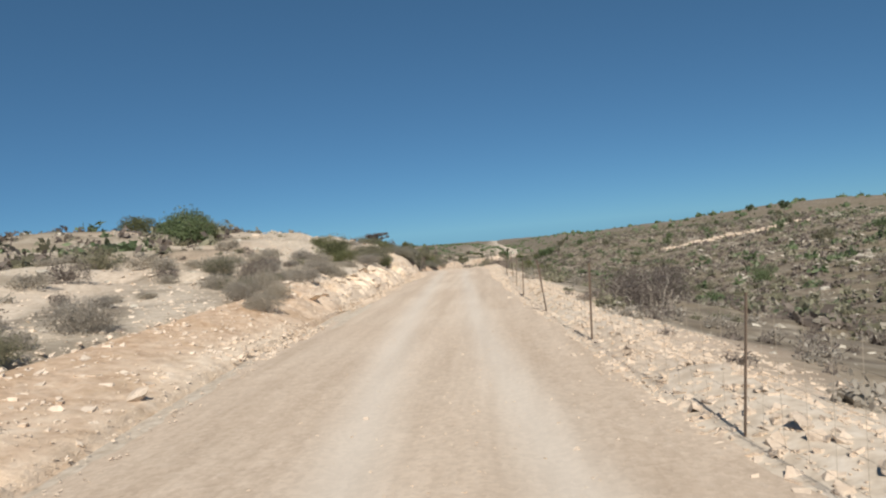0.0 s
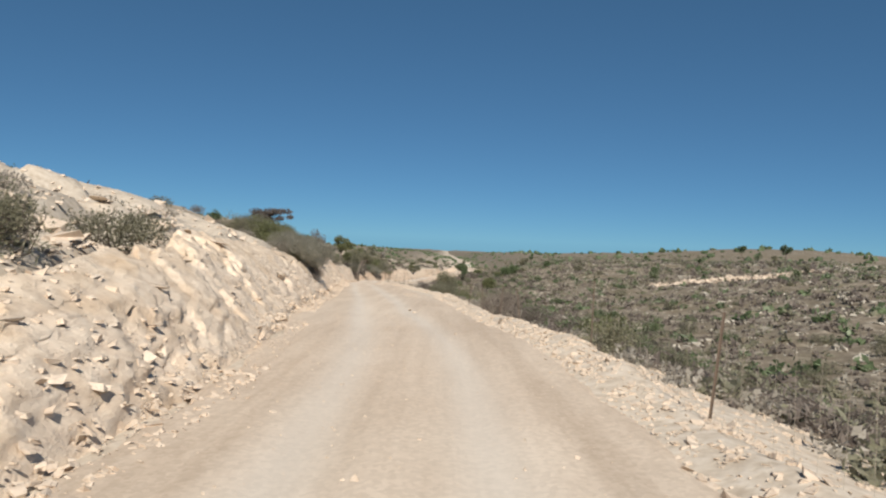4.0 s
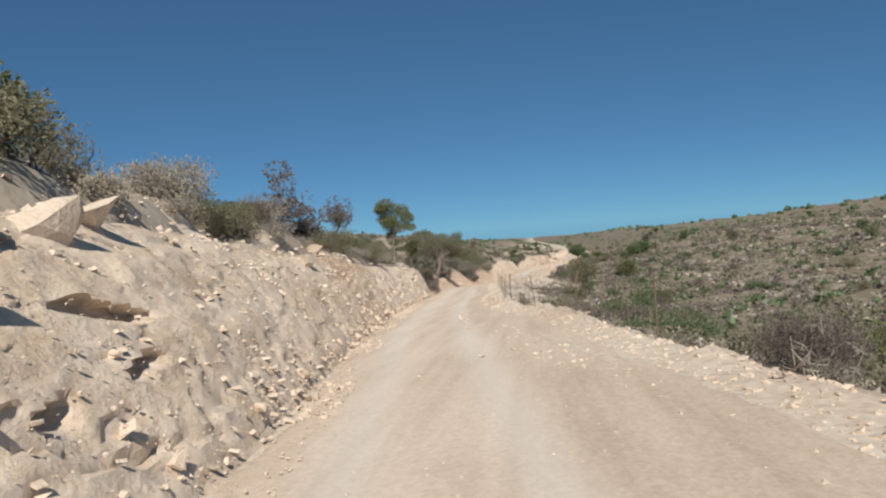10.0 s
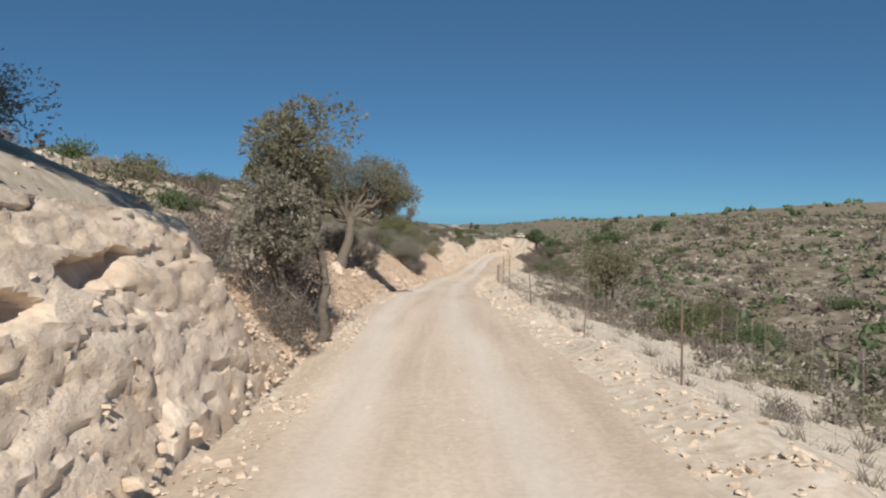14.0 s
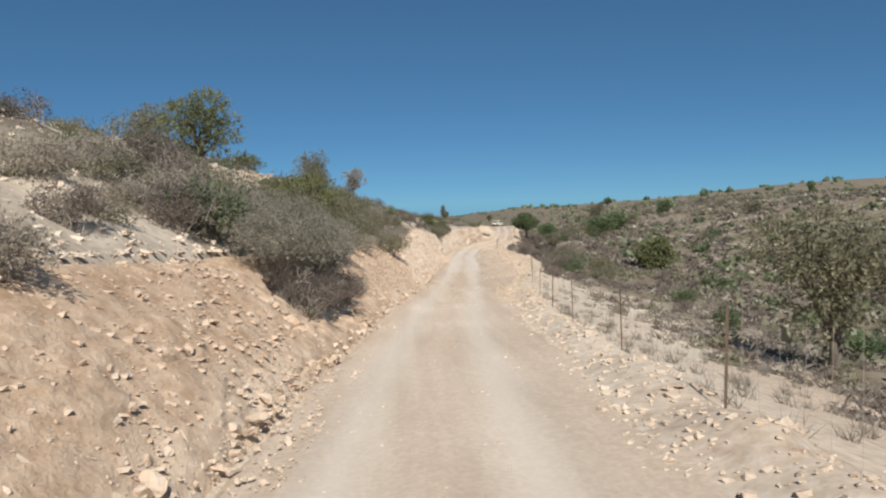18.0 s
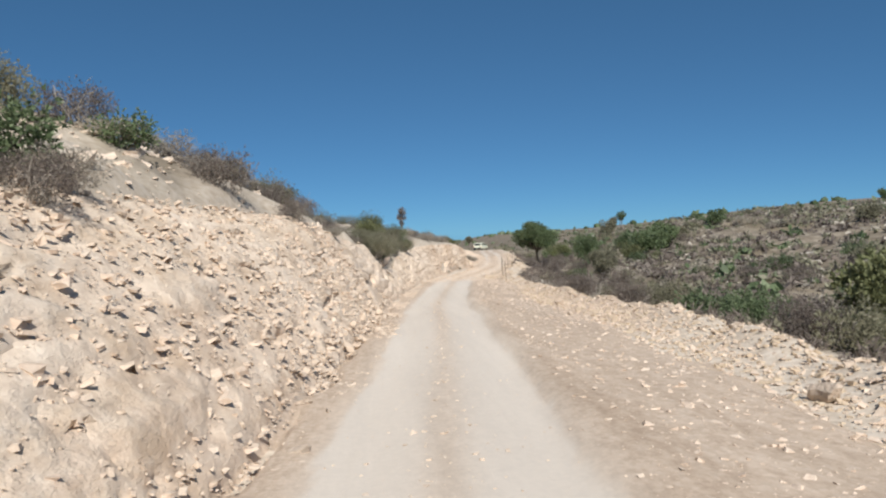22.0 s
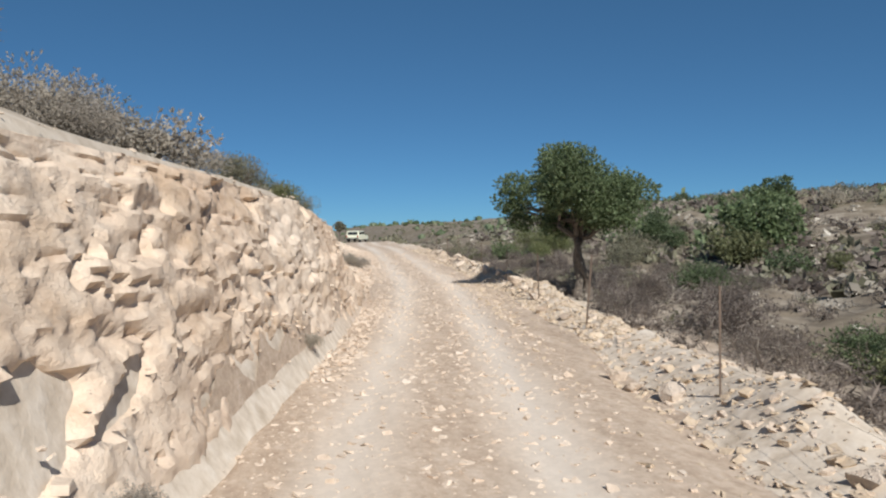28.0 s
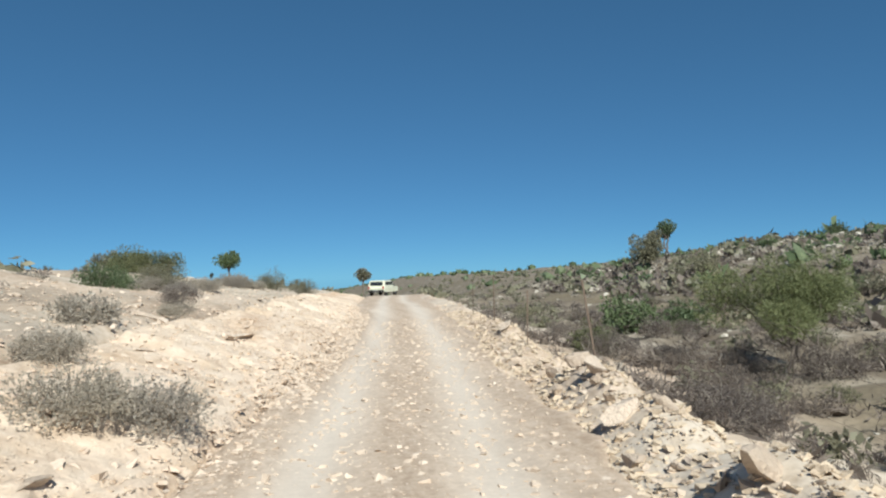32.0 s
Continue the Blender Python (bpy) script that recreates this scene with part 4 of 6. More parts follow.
def lobed_tree(name, mat, x, y, middle, lobes, trunk, label, seed, n=16000, size=0.08, slim=0.25, fork=0.5, flat=0.75, bark=None, stems=1, spread=0.0, depth=0.5):
    """A tree whose crown is a set of lobes (across, up, radius), with a place along the road where given, from the crown's middle; its limbs reach into each of them."""
    rng = np.random.default_rng(seed)
    base = at(x, y)
    rise = float(road_z(y)) + middle - base
    root = new(name)
    crown = Soup()
    hubs = []
    total = sum(lobe[2] ** 2 for lobe in lobes)
    for across, up, r, *along in lobes:
        c = np.array([across, along[0] if along else depth * rng.normal(), rise + up])
        hubs.append(c)
        for _ in range(4):
            cc = c + unit_vectors(rng, 1)[0] * r * 0.5 * [1, 1, flat]
            shape = (r * 0.72, r * 0.8, r * 0.72 * flat)
            k = int(n * r ** 2 / total / 4)
            leaves(crown, rng, cc, shape, k, size, slim, 0.25)
            twigs(crown, rng, cc, shape, k // 7, size * 1.6, 0.004)
    for q in range(stems):
        a = q * 2.4 + 0.4
        foot = np.array([math.cos(a) * spread, math.sin(a) * spread, -0.35])
        mine = hubs[q::stems]
        head = np.mean(mine, axis=0) * [fork, fork, fork] + foot * [0.3, 0.3, 0]
        path = twisted(rng, foot, head, 8, 0.22)
        rad = np.linspace(trunk * 1.15, trunk * 0.7, 8)
        rad[0], rad[1] = trunk * 1.7, trunk * 1.35
        wood = Soup()
        tube(wood, path, rad, 10)
        part("trunk", wood, bark or BARK, root, smooth=True)
        for c in mine:
            limb = Soup()
            way = twisted(rng, path[-1] - np.array([0, 0, 0.05]), c, 7, 0.45)
            tube(limb, way, np.linspace(trunk * 0.6, 0.010, 7), 6)
            for k in (2, 3, 4, 5):
                tube(limb, twisted(rng, way[k], way[k] + unit_vectors(rng, 1)[0] * 0.4 + [0, 0, 0.1], 5, 0.6), np.linspace(trunk * 0.2, 0.004, 5), 4)
            part("limb", limb, bark or BARK, root, smooth=True)
    part("crown", crown, mat, root)
    root.matrix_basis = Matrix.Translation((x, y, base))
    return tagged(root, label, "tree")


lobed_tree("umbrella_pine", LEAF_GREEN, -15.6, 136.6, 4.95, [(-0.85, 0.5, 0.55), (-0.3, 0.62, 0.6), (0.25, 0.4, 0.6), (0.7, -0.1, 0.55), (1.0, -0.55, 0.4), (0.4, -0.5, 0.45), (-0.5, 0.1, 0.5), (-0.35, -0.45, 0.4), (-0.25, -0.95, 0.3), (0.1, -0.1, 0.55)],
           0.07, "slender pine with a lopsided flat green crown", 6, n=46000, size=0.065, slim=0.2, fork=0.55, depth=0.3)
lobed_tree("juniper", LEAF_DRY, cu(-6.3, 85), 85, 4.5, [(-0.75, 0.1, 0.55), (0.0, 0.1, 0.55), (0.55, 0.15, 0.46), (1.0, 0.25, 0.34), (1.3, -0.12, 0.24), (0.75, -0.25, 0.3), (-0.3, -0.3, 0.55)],
           0.05, "wind-bent dark juniper with flat tiers of twigs", 2, n=15000, size=0.075, slim=0.25, fork=0.8, flat=0.45)
lobed_tree("olive_tree", LEAF_OLIVE, cu(-2.85, 155.4), 155.4, 3.35, [(-1.5, 0.3, 0.85, 0.7), (-0.8, 0.6, 0.95, 1.4), (0.0, 0.7, 0.95, 0.9), (0.8, 0.5, 0.9, 1.5), (1.5, 0.25, 0.75, 0.9), (2.0, -0.15, 0.5, 1.3), (0.4, -0.15, 0.75, 1.9), (1.2, -0.4, 0.55, 1.6), (-0.3, -0.1, 0.7, 0.6), (-1.3, -0.3, 0.6, 1.1),
           (1.7, 0.1, 0.6, 1.0), (2.1, -0.1, 0.5, 1.9), (1.5, -0.35, 0.5, 2.5), (0.9, 0.0, 0.65, 2.0), (0.5, -0.4, 0.5, 2.6)],
           0.165, "old olive tree with thick grey trunk and hanging crown", 10, n=95000, size=0.057, slim=0.27, fork=0.6, flat=0.8, depth=0.7)
lobed_tree("thorn_tree", LEAF_THORN, cu(-3.2, 179.0), 179.0, 2.15, [(0.95, -0.2, 0.55, 1.9), (0.9, -0.2, 0.6, 0.6), (0.85, -0.15, 0.6, -0.7), (0.8, -0.1, 0.6, -1.9), (0.2, 0.2, 0.8, 1.6), (0.1, 0.2, 0.8, 0.2), (0.0, 0.2, 0.8, -1.2), (-0.2, 0.15, 0.8, -2.4),
           (-1.0, 0.4, 0.9, 1.3), (-1.0, 0.4, 0.9, 0.0), (-1.1, 0.35, 0.9, -1.4), (-1.9, 0.45, 0.9, 0.7), (-1.9, 0.4, 0.9, -0.9), (1.0, -0.55, 0.35, 1.2), (0.6, -0.6, 0.4, 2.0), (0.8, -0.55, 0.35, -0.2)],
           0.045, "big grey twiggy thorn tree hanging over a dark hollow", 43, n=88000, size=0.053, slim=0.22, fork=0.45, flat=0.7, bark=TWIG, stems=7, spread=0.7)
lobed_tree("overhanging_shrub", LEAF_THORN, cu(-3.2, 71.8), 71.8, 2.0, [(0.65, -0.1, 0.5, -2.0), (0.65, -0.05, 0.55, -0.8), (0.6, -0.05, 0.55, 0.5), (0.55, -0.1, 0.5, 1.7), (0.0, 0.05, 0.65, -1.9), (-0.05, 0.1, 0.7, -0.3), (-0.1, 0.1, 0.7, 1.2),
           (-0.8, 0.2, 0.8, -1.0), (-0.8, 0.25, 0.8, 0.6), (0.55, -0.5, 0.36, -1.6), (0.6, -0.5, 0.36, -0.2)],
           0.04, "tangled grey-green shrub hanging over the undercut bank", 46, n=76000, size=0.045, slim=0.24, fork=0.4, flat=0.7, bark=TWIG, stems=5, spread=0.4)
lobed_tree("overhanging_shrub", LEAF_OLIVE, cu(-3.1, 237.6), 237.6, 2.1, [(0.5, 0.1, 0.52, -1.9), (0.45, 0.1, 0.55, -0.7), (0.45, 0.05, 0.55, 0.6), (0.35, 0.05, 0.55, 1.9), (0.2, 0.05, 0.5, 3.0), (-0.3, 0.2, 0.7, -1.6), (-0.3, 0.2, 0.7, 0.0), (-0.4, 0.2, 0.7, 1.5),
           (-1.0, 0.3, 0.8, -0.8), (-1.0, 0.3, 0.8, 0.9), (0.3, 0.5, 0.4, -1.4), (0.3, 0.3, 0.55, -2.8), (-0.5, 0.4, 0.7, -2.6), (-1.0, 0.3, 0.8, -2.2)],
           0.04, "dusty olive shrub hanging over a shaded boulder", 47, n=84000, size=0.045, slim=0.26, fork=0.4, flat=0.7, bark=TWIG, stems=5, spread=0.4)
lobed_tree("carob_tree", LEAF_DARK, cu(4.25, 271.6), 271.6, 2.45, [(-1.6, 0.2, 0.62), (-1.0, 0.75, 0.7), (-0.3, 1.0, 0.7), (0.4, 0.75, 0.75), (0.95, 0.3, 0.75), (1.3, -0.15, 0.65), (0.9, -0.45, 0.5), (0.3, -0.1, 0.85), (-0.6, 0.15, 0.85), (-1.15, -0.35, 0.5),
           (-0.5, -0.55, 0.6), (0.35, -0.6, 0.45), (0.0, -0.2, 0.7, -0.9), (0.9, 0.1, 0.7, -0.9), (-0.6, 0.4, 0.7, 0.9), (0.5, 0.5, 0.7, 0.9), (-0.9, 0.2, 0.6, -0.9)], 0.12, "large dark green carob tree with forked trunk", 17, n=115000, size=0.061, slim=0.62, fork=0.6, flat=0.85, stems=2, spread=0.12, depth=0.75)
lobed_tree("broom_bush", LEAF_BROOM, 9.6, 287.6, 1.05, [(-1.1, -0.1, 0.7), (-0.4, 0.15, 0.75), (0.4, 0.15, 0.75), (1.1, -0.1, 0.7), (0.0, -0.25, 0.8), (0.8, -0.35, 0.6), (-0.8, -0.35, 0.6)],
           0.04, "bright green feathery broom bush in brown scrub", 44, n=40000, size=0.075, slim=0.14, fork=0.4, flat=0.7, stems=4, spread=0.5, depth=0.8)


def dead_shrub(x, y, height, seed):
    """A dead shrub of bleached forked branches."""
    rng = np.random.default_rng(seed)
    root = new("dead_shrub")
    for k in range(9):
        a = k * 0.7 + rng.random()
        branch = Soup()
        end = np.array([math.cos(a) * 0.55, math.sin(a) * 0.55, 0.75 + 0.3 * rng.random()]) * height
        path = twisted(rng, (0, 0, -0.1), end, 8, 0.7)
        tube(branch, path, np.linspace(0.035, 0.008, 8), 5)
        for q in (2, 3, 4, 5, 6, 7):
            for _ in range(4):
                twig = twisted(rng, path[q], path[q] + unit_vectors(rng, 1)[0] * 0.32 * height + [0, 0, 0.14 * height], 5, 0.7)
                tube(branch, twig, np.linspace(0.011, 0.003, 5), 3)
        part("branch", branch, TWIG, root, smooth=True)
    root.matrix_basis = Matrix.Translation((x, y, at(x, y)))
    return tagged(root, "dead bleached shrub with forked bare branches", "shrub")


dead_shrub(cu(-2.4, 158.5), 158.5, 0.85, 3)
dead_shrub(cu(-2.5, 179.4), 179.4, 1.0, 4)

tree_at("hillside_tree", LEAF_DARK, cu(16.3, 294), 294, 1.0, 1.2, "dark evergreen tree on the stony hillside", 45, 0.1, n=9000, size=0.13, trunks=2)

# named shrubs: kind, offset, y, radius
SHRUBS_START = [("dark", -17.3, 49, 2.0), ("green", -17.0, 50, 1.6), ("green", -26, 62, 1.8), ("olive", -5.0, 45, 0.8), ("grey", -5.8, 47.5, 0.9), ("olive", -7.2, 46, 0.8),
                ("green", -8.5, 49, 0.9), ("olive", -4.6, 49.5, 0.8), ("grey", -4.0, 43, 0.8), ("grey", -5.9, 31.8, 0.55), ("grey", -6.2, 34.8, 0.6), ("grey", -5.5, 35.6, 0.5),
                ("grey", -5.0, 36.6, 0.55), ("grey", -7.2, 36, 0.6), ("grey", -6.4, 38, 0.6), ("olive", -6.9, 45.6, 0.9), ("grey", -4.6, 42, 0.6), ("grey", -4.9, 40.4, 0.55),
                ("olive", -4.4, 45.5, 0.7), ("grey", -9.0, 37, 0.6), ("grey", -5.6, 44, 0.6), ("grey", -4.3, 29.2, 0.4)]
SHRUBS_OVERHANG = [("olive", -21, 70, 1.6), ("olive", -3.3, 70.8, 0.78), ("olive", -3.5, 72.2, 0.75), ("dry", -3.1, 72.0, 0.54), ("olive", -3.3, 73.2, 0.61), ("olive", -4.0, 72.5, 0.75), ("dry", -3.3, 71.2, 0.54), ("grey", -3.4, 73.6, 0.61), ("green", -4.9, 73, 0.78),
                   ("grey", -4.2, 70.6, 0.61), ("dry", -3.5, 75.2, 0.54), ("olive", -3.6, 74, 0.82), ("olive", -4.4, 76.5, 1.02), ("green", -5.8, 77.5, 1.2), ("green", -5.4, 80.5, 1.0), ("grey", -4.3, 79.5, 0.8), ("olive", -7.0, 74.5, 0.88), ("grey", -4.0, 80.8, 0.9), ("olive", -4.9, 82, 1.0), ("grey", -4.3, 85.5, 0.9), ("olive", -5.4, 84.5, 1.1), ("grey", -5.0, 78.5, 0.9), ("grey", -4.4, 83.5, 0.9), ("green", -6.9, 82, 1.3), ("olive", -6.8, 79.6, 1.3), ("green", -7.4, 85.5, 1.3)]
SHRUBS_BELOW_CREST = [("dry", 4.2, 268, 0.7), ("dry", 5.0, 274, 0.9), ("dry", 6.6, 277, 1.0), ("dry", 7.2, 282, 0.9), ("dry", 3.6, 283, 0.6), ("dry", 5.8, 288, 0.7), ("dry", 8.0, 270, 1.0),
                      ("dark", 9.5, 275, 1.1), ("dry", 5.6, 210, 1.0), ("dry", 6.8, 213, 1.2), ("dry", 7.6, 219, 1.1), ("dark", 8.6, 224, 1.3), ("olive", 9.6, 216, 1.2),
                      ("dry", 6.4, 229, 1.0), ("dry", 5.8, 235, 1.1), ("dry", 8.0, 241, 1.2), ("olive", 9.8, 236, 1.4), ("dry", 4.8, 262, 0.7), ("dry", 5.6, 266, 0.8), ("dry", 6.3, 271, 1.0),
                      ("dark", 7.8, 263, 1.0), ("dry", 4.4, 277, 0.6), ("dry", 5.2, 281, 0.7), ("dry", 5.0, 286, 0.6), ("dry", 7.6, 287, 0.7)]
SHRUBS_PINES = [("grey", -4.2, 126.5, 0.5), ("olive", -4.4, 132, 0.6), ("dry", -4.6, 133.5, 0.7), ("olive", -4.4, 109, 0.8), ("green", -4.9, 110.5, 0.8), ("grey", -4.0, 111.5, 0.6),
                ("dry", -4.6, 113, 0.7), ("olive", -5.6, 112, 0.9), ("grey", -4.2, 115.5, 0.7), ("olive", -3.9, 118, 0.7), ("olive", -6.0, 110, 1.0), ("grey", -4.9, 113.5, 0.9),
                ("olive", -3.9, 122.5, 0.9), ("grey", -3.8, 127, 0.5), ("olive", -3.7, 129, 0.85), ("green", -4.6, 127.5, 0.8), ("grey", -4.0, 131, 0.7), ("dry", -4.6, 137, 0.7),
                ("dry", -2.0, 142.6, 0.6), ("dry", -2.1, 145.2, 0.7), ("dry", -2.4, 143.6, 0.8), ("grey", -3.9, 125.4, 0.5), ("grey", -5.2, 107, 1.0), ("dry", -4.6, 124, 0.6), ("olive", -4.4, 125.6, 0.6),
                ("olive", -3.9, 128.2, 0.5), ("grey", -3.9, 130.4, 0.5), ("grey", -3.9, 134.5, 0.8), ("olive", -4.2, 139, 0.7), ("dry", -3.6, 145, 0.9)]
SHRUBS_BANK = [("grey", -4.8, 87, 0.9), ("olive", -5.8, 90, 0.95), ("grey", -4.8, 92.5, 0.9), ("olive", -7.2, 95, 1.0), ("green", -6.6, 100, 1.2), ("grey", -4.4, 97.5, 0.7),
               ("grey", -3.3, 88.2, 0.8), ("olive", -4.0, 88.0, 0.85), ("grey", -3.8, 91.4, 0.8), ("grey", -3.6, 89.5, 0.9), ("olive", -4.6, 90.5, 0.95), ("green", -5.6, 91.5, 0.9),
               ("olive", -6.6, 92.5, 0.9), ("grey", -4.2, 93, 0.9), ("olive", -5.2, 94.5, 0.95), ("green", -6.4, 96, 1.0), ("olive", -7.6, 97, 1.0), ("dry", -3.4, 90.6, 0.7),
               ("grey", -5.6, 98, 1.1), ("olive", -8.6, 94.5, 1.2), ("green", -5.0, 101, 1.0), ("olive", -6.2, 104, 1.1), ("olive", -6.4, 87.5, 1.1)]
SHRUBS_OLIVE = [("dry", -2.6, 148.5, 0.8), ("olive", -3.4, 158.5, 1.0), ("grey", -4.4, 160.5, 0.9), ("dry", -3.4, 162.0, 0.7), ("dark", -3.6, 158.6, 0.4), ("dry", -3.0, 150, 0.8),
                ("dry", -4.7, 173.2, 0.6), ("grey", -6.2, 175.5, 0.8), ("grey", -7.2, 172.5, 0.7), ("grey", -3.6, 162.6, 0.7), ("grey", -4.6, 164.5, 0.9), ("grey", -4.0, 166.5, 0.8),
                ("olive", -5.2, 168, 1.0), ("grey", -3.6, 169.5, 0.7), ("grey", -5.6, 163, 0.8)]
SHRUBS_THORN = [("olive", -3.4, 185, 1.1), ("olive", -4.6, 183.5, 1.3), ("olive", -3.8, 188, 1.1), ("green", -5.4, 189, 1.5), ("green", -6.6, 195, 1.2), ("olive", -3.0, 196.5, 1.0),
                ("olive", -3.9, 192.4, 1.1), ("olive", -4.0, 194.3, 1.1), ("olive", -4.6, 191.5, 1.2), ("grey", -3.5, 190.8, 0.8), ("olive", -4.9, 196, 1.2), ("green", -5.8, 193, 1.2),
                ("olive", -5.0, 199, 0.9), ("olive", -4.4, 198, 1.1), ("grey", -3.6, 199.6, 0.9), ("olive", -5.4, 201, 1.2), ("green", -6.4, 198.5, 1.2), ("olive", -4.2, 202.5, 1.0),
                ("olive", -7.6, 201, 1.3), ("dry", -6.2, 180.6, 1.1), ("grey", -5.6, 179.4, 0.9), ("dry", -6.9, 182, 1.1), ("grey", -7.4, 179.6, 0.9), ("olive", -6.0, 183.6, 1.1),
                ("grey", -5.3, 177.2, 0.7), ("olive", -7.9, 183, 1.2), ("grey", -8.2, 176, 0.8)]
SHRUBS_CREST = [("olive", -8.5, 303, 0.9), ("green", -9.6, 306, 1.1), ("grey", -7.0, 308, 0.8), ("olive", -6.0, 312, 0.9), ("green", -11.5, 309, 1.0), ("olive", -5.0, 317, 0.8),
                ("grey", -8.6, 316, 0.9), ("green", -13, 314, 1.2), ("dark", -7.4, 294.6, 0.6), ("grey", -6.2, 297, 0.6), ("dark", -8.6, 299, 0.7), ("grey", -4.4, 290, 0.4),
                ("dry", -5.2, 293, 0.5)]
SHRUBS_STRATA = [("grey", -5.0, 204.5, 0.9), ("olive", -6.6, 204, 1.2), ("grey", -3.9, 206, 0.8), ("olive", -5.6, 208, 1.0), ("dry", -4.6, 209, 0.8), ("dry", -4.9, 220, 0.7),
                 ("grey", -5.2, 224, 0.6), ("dry", -3.5, 228, 0.6), ("olive", -4.3, 234.6, 0.7), ("olive", -3.5, 240.4, 0.7), ("olive", -3.75, 239.6, 0.8),
                 ("olive", -4.15, 238.2, 0.8), ("olive", -4.5, 236.5, 0.9), ("olive", -5.0, 239.5, 1.0), ("green", -3.4, 243.5, 0.9),
                 ("olive", -3.45, 240.6, 0.8), ("olive", -3.2, 244.5, 0.7), ("olive", -3.6, 246, 0.8), ("olive", -2.9, 246.8, 0.6), ("olive", -4.4, 245, 0.9)]
SHRUBS_CUT = [("green", -3.1, 248, 0.6), ("grey", -3.3, 250, 0.6), ("olive", -4.0, 251.5, 0.6), ("dry", -4.6, 257.0, 0.6), ("dry", -4.3, 257.8, 0.5), ("dark", -3.6, 247, 0.95),
              ("green", -5.4, 250, 1.0), ("grey", -4.2, 254.5, 0.7), ("grey", -3.4, 257, 0.6), ("grey", -4.8, 259, 0.8), ("grey", -3.5, 259.4, 0.6), ("grey", -3.9, 260.6, 0.7),
              ("grey", -3.4, 261.3, 0.5), ("grey", -3.1, 262.3, 0.42), ("grey", -3.1, 259.3, 0.4), ("olive", -3.1, 264, 0.45), ("olive", -3.3, 265.4, 0.45),
              ("green", -3.0, 266.8, 0.4), ("olive", -2.9, 268.4, 0.4), ("olive", -4.2, 262, 0.6), ("olive", -3.4, 268, 0.5), ("olive", -8.4, 256, 0.9), ("grey", -1.75, 256.5, 0.25),
              ("grey", -1.75, 262, 0.2)]
SHRUBS_BELOW_ROAD = [("dry", 5.6, 22, 1.4), ("dry", 6.4, 24, 1.3), ("dry", 4.7, 66, 1.0), ("dry", 5.2, 68.5, 1.2), ("grey", 5.8, 71, 1.0), ("dry", 4.9, 63, 0.9), ("olive", 6.3, 75, 1.0),
                     ("green", 9.2, 67, 1.1), ("olive", 7.5, 60, 1.0), ("olive", 6.0, 98, 1.1), ("olive", 6.8, 101, 1.2), ("dry", 5.4, 104, 0.9), ("olive", 7.4, 108, 1.3),
                     ("green", 9.8, 112, 1.5), ("dark", 11.0, 128, 1.5), ("green", 9.2, 131, 1.5), ("olive", 12.5, 134, 1.4), ("dry", 6.2, 128, 0.8), ("green", 19.6, 190, 1.9),
                     ("green", 17.5, 187, 1.6), ("dark", 15.5, 170, 1.7), ("dry", 7.4, 171.5, 0.9)]
SHRUBS_NEAR_START = [("grey", -4.3, 17.4, 0.55), ("grey", -5.0, 18.6, 0.6), ("grey", -4.4, 19.6, 0.5), ("grey", -5.1, 20.6, 0.6), ("grey", -6.3, 20.2, 0.6), ("grey", -4.9, 23.2, 0.55), ("grey", -4.6, 24.6, 0.5), ("grey", -7.2, 23.6, 0.7), ("grey", -6.2, 25.5, 0.6),
                     ("grey", -8.6, 26.0, 0.8), ("grey", -7.4, 29.5, 0.7), ("grey", -9.9, 33.6, 0.9), ("grey", -5.0, 31.0, 0.5), ("grey", -6.9, 36.8, 0.8), ("grey", -4.1, 37.8, 0.7), ("olive", -4.4, 39.0, 0.7), ("green", -5.6, 40.2, 0.9), ("green", -6.5, 41.0, 1.0), ("olive", -4.0, 40.6, 0.7), ("dark", -21.0, 59.5, 2.2), ("green", -3.9, 42.2, 0.6)]
SHRUBS_HOLLOW = [("dry", -2.35, 176.6, 0.6), ("dry", -2.45, 177.7, 0.7), ("dry", -2.35, 178.8, 0.7), ("dry", -2.3, 179.9, 0.7), ("dry", -2.25, 180.9, 0.55), ("dry", -2.8, 177.0, 0.7), ("dry", -2.9, 179.2, 0.8), ("dry", -2.8, 180.6, 0.7),
                 ("dry", -2.75, 70.6, 0.4), ("dry", -2.8, 72.0, 0.4), ("dry", -2.7, 73.4, 0.35)]
SHRUBS_UNDER_OLIVE = [("dark", -4.6, 157.5, 0.5), ("grey", -3.8, 153.6, 0.6), ("grey", -4.2, 155.0, 0.7), ("dry", -2.6, 160.9, 0.6), ("olive", -5.0, 156.5, 0.9), ("dry", -3.6, 159.2, 0.5), ("dry", -2.7, 160.2, 0.45), ("dry", -4.8, 155.5, 0.6)]
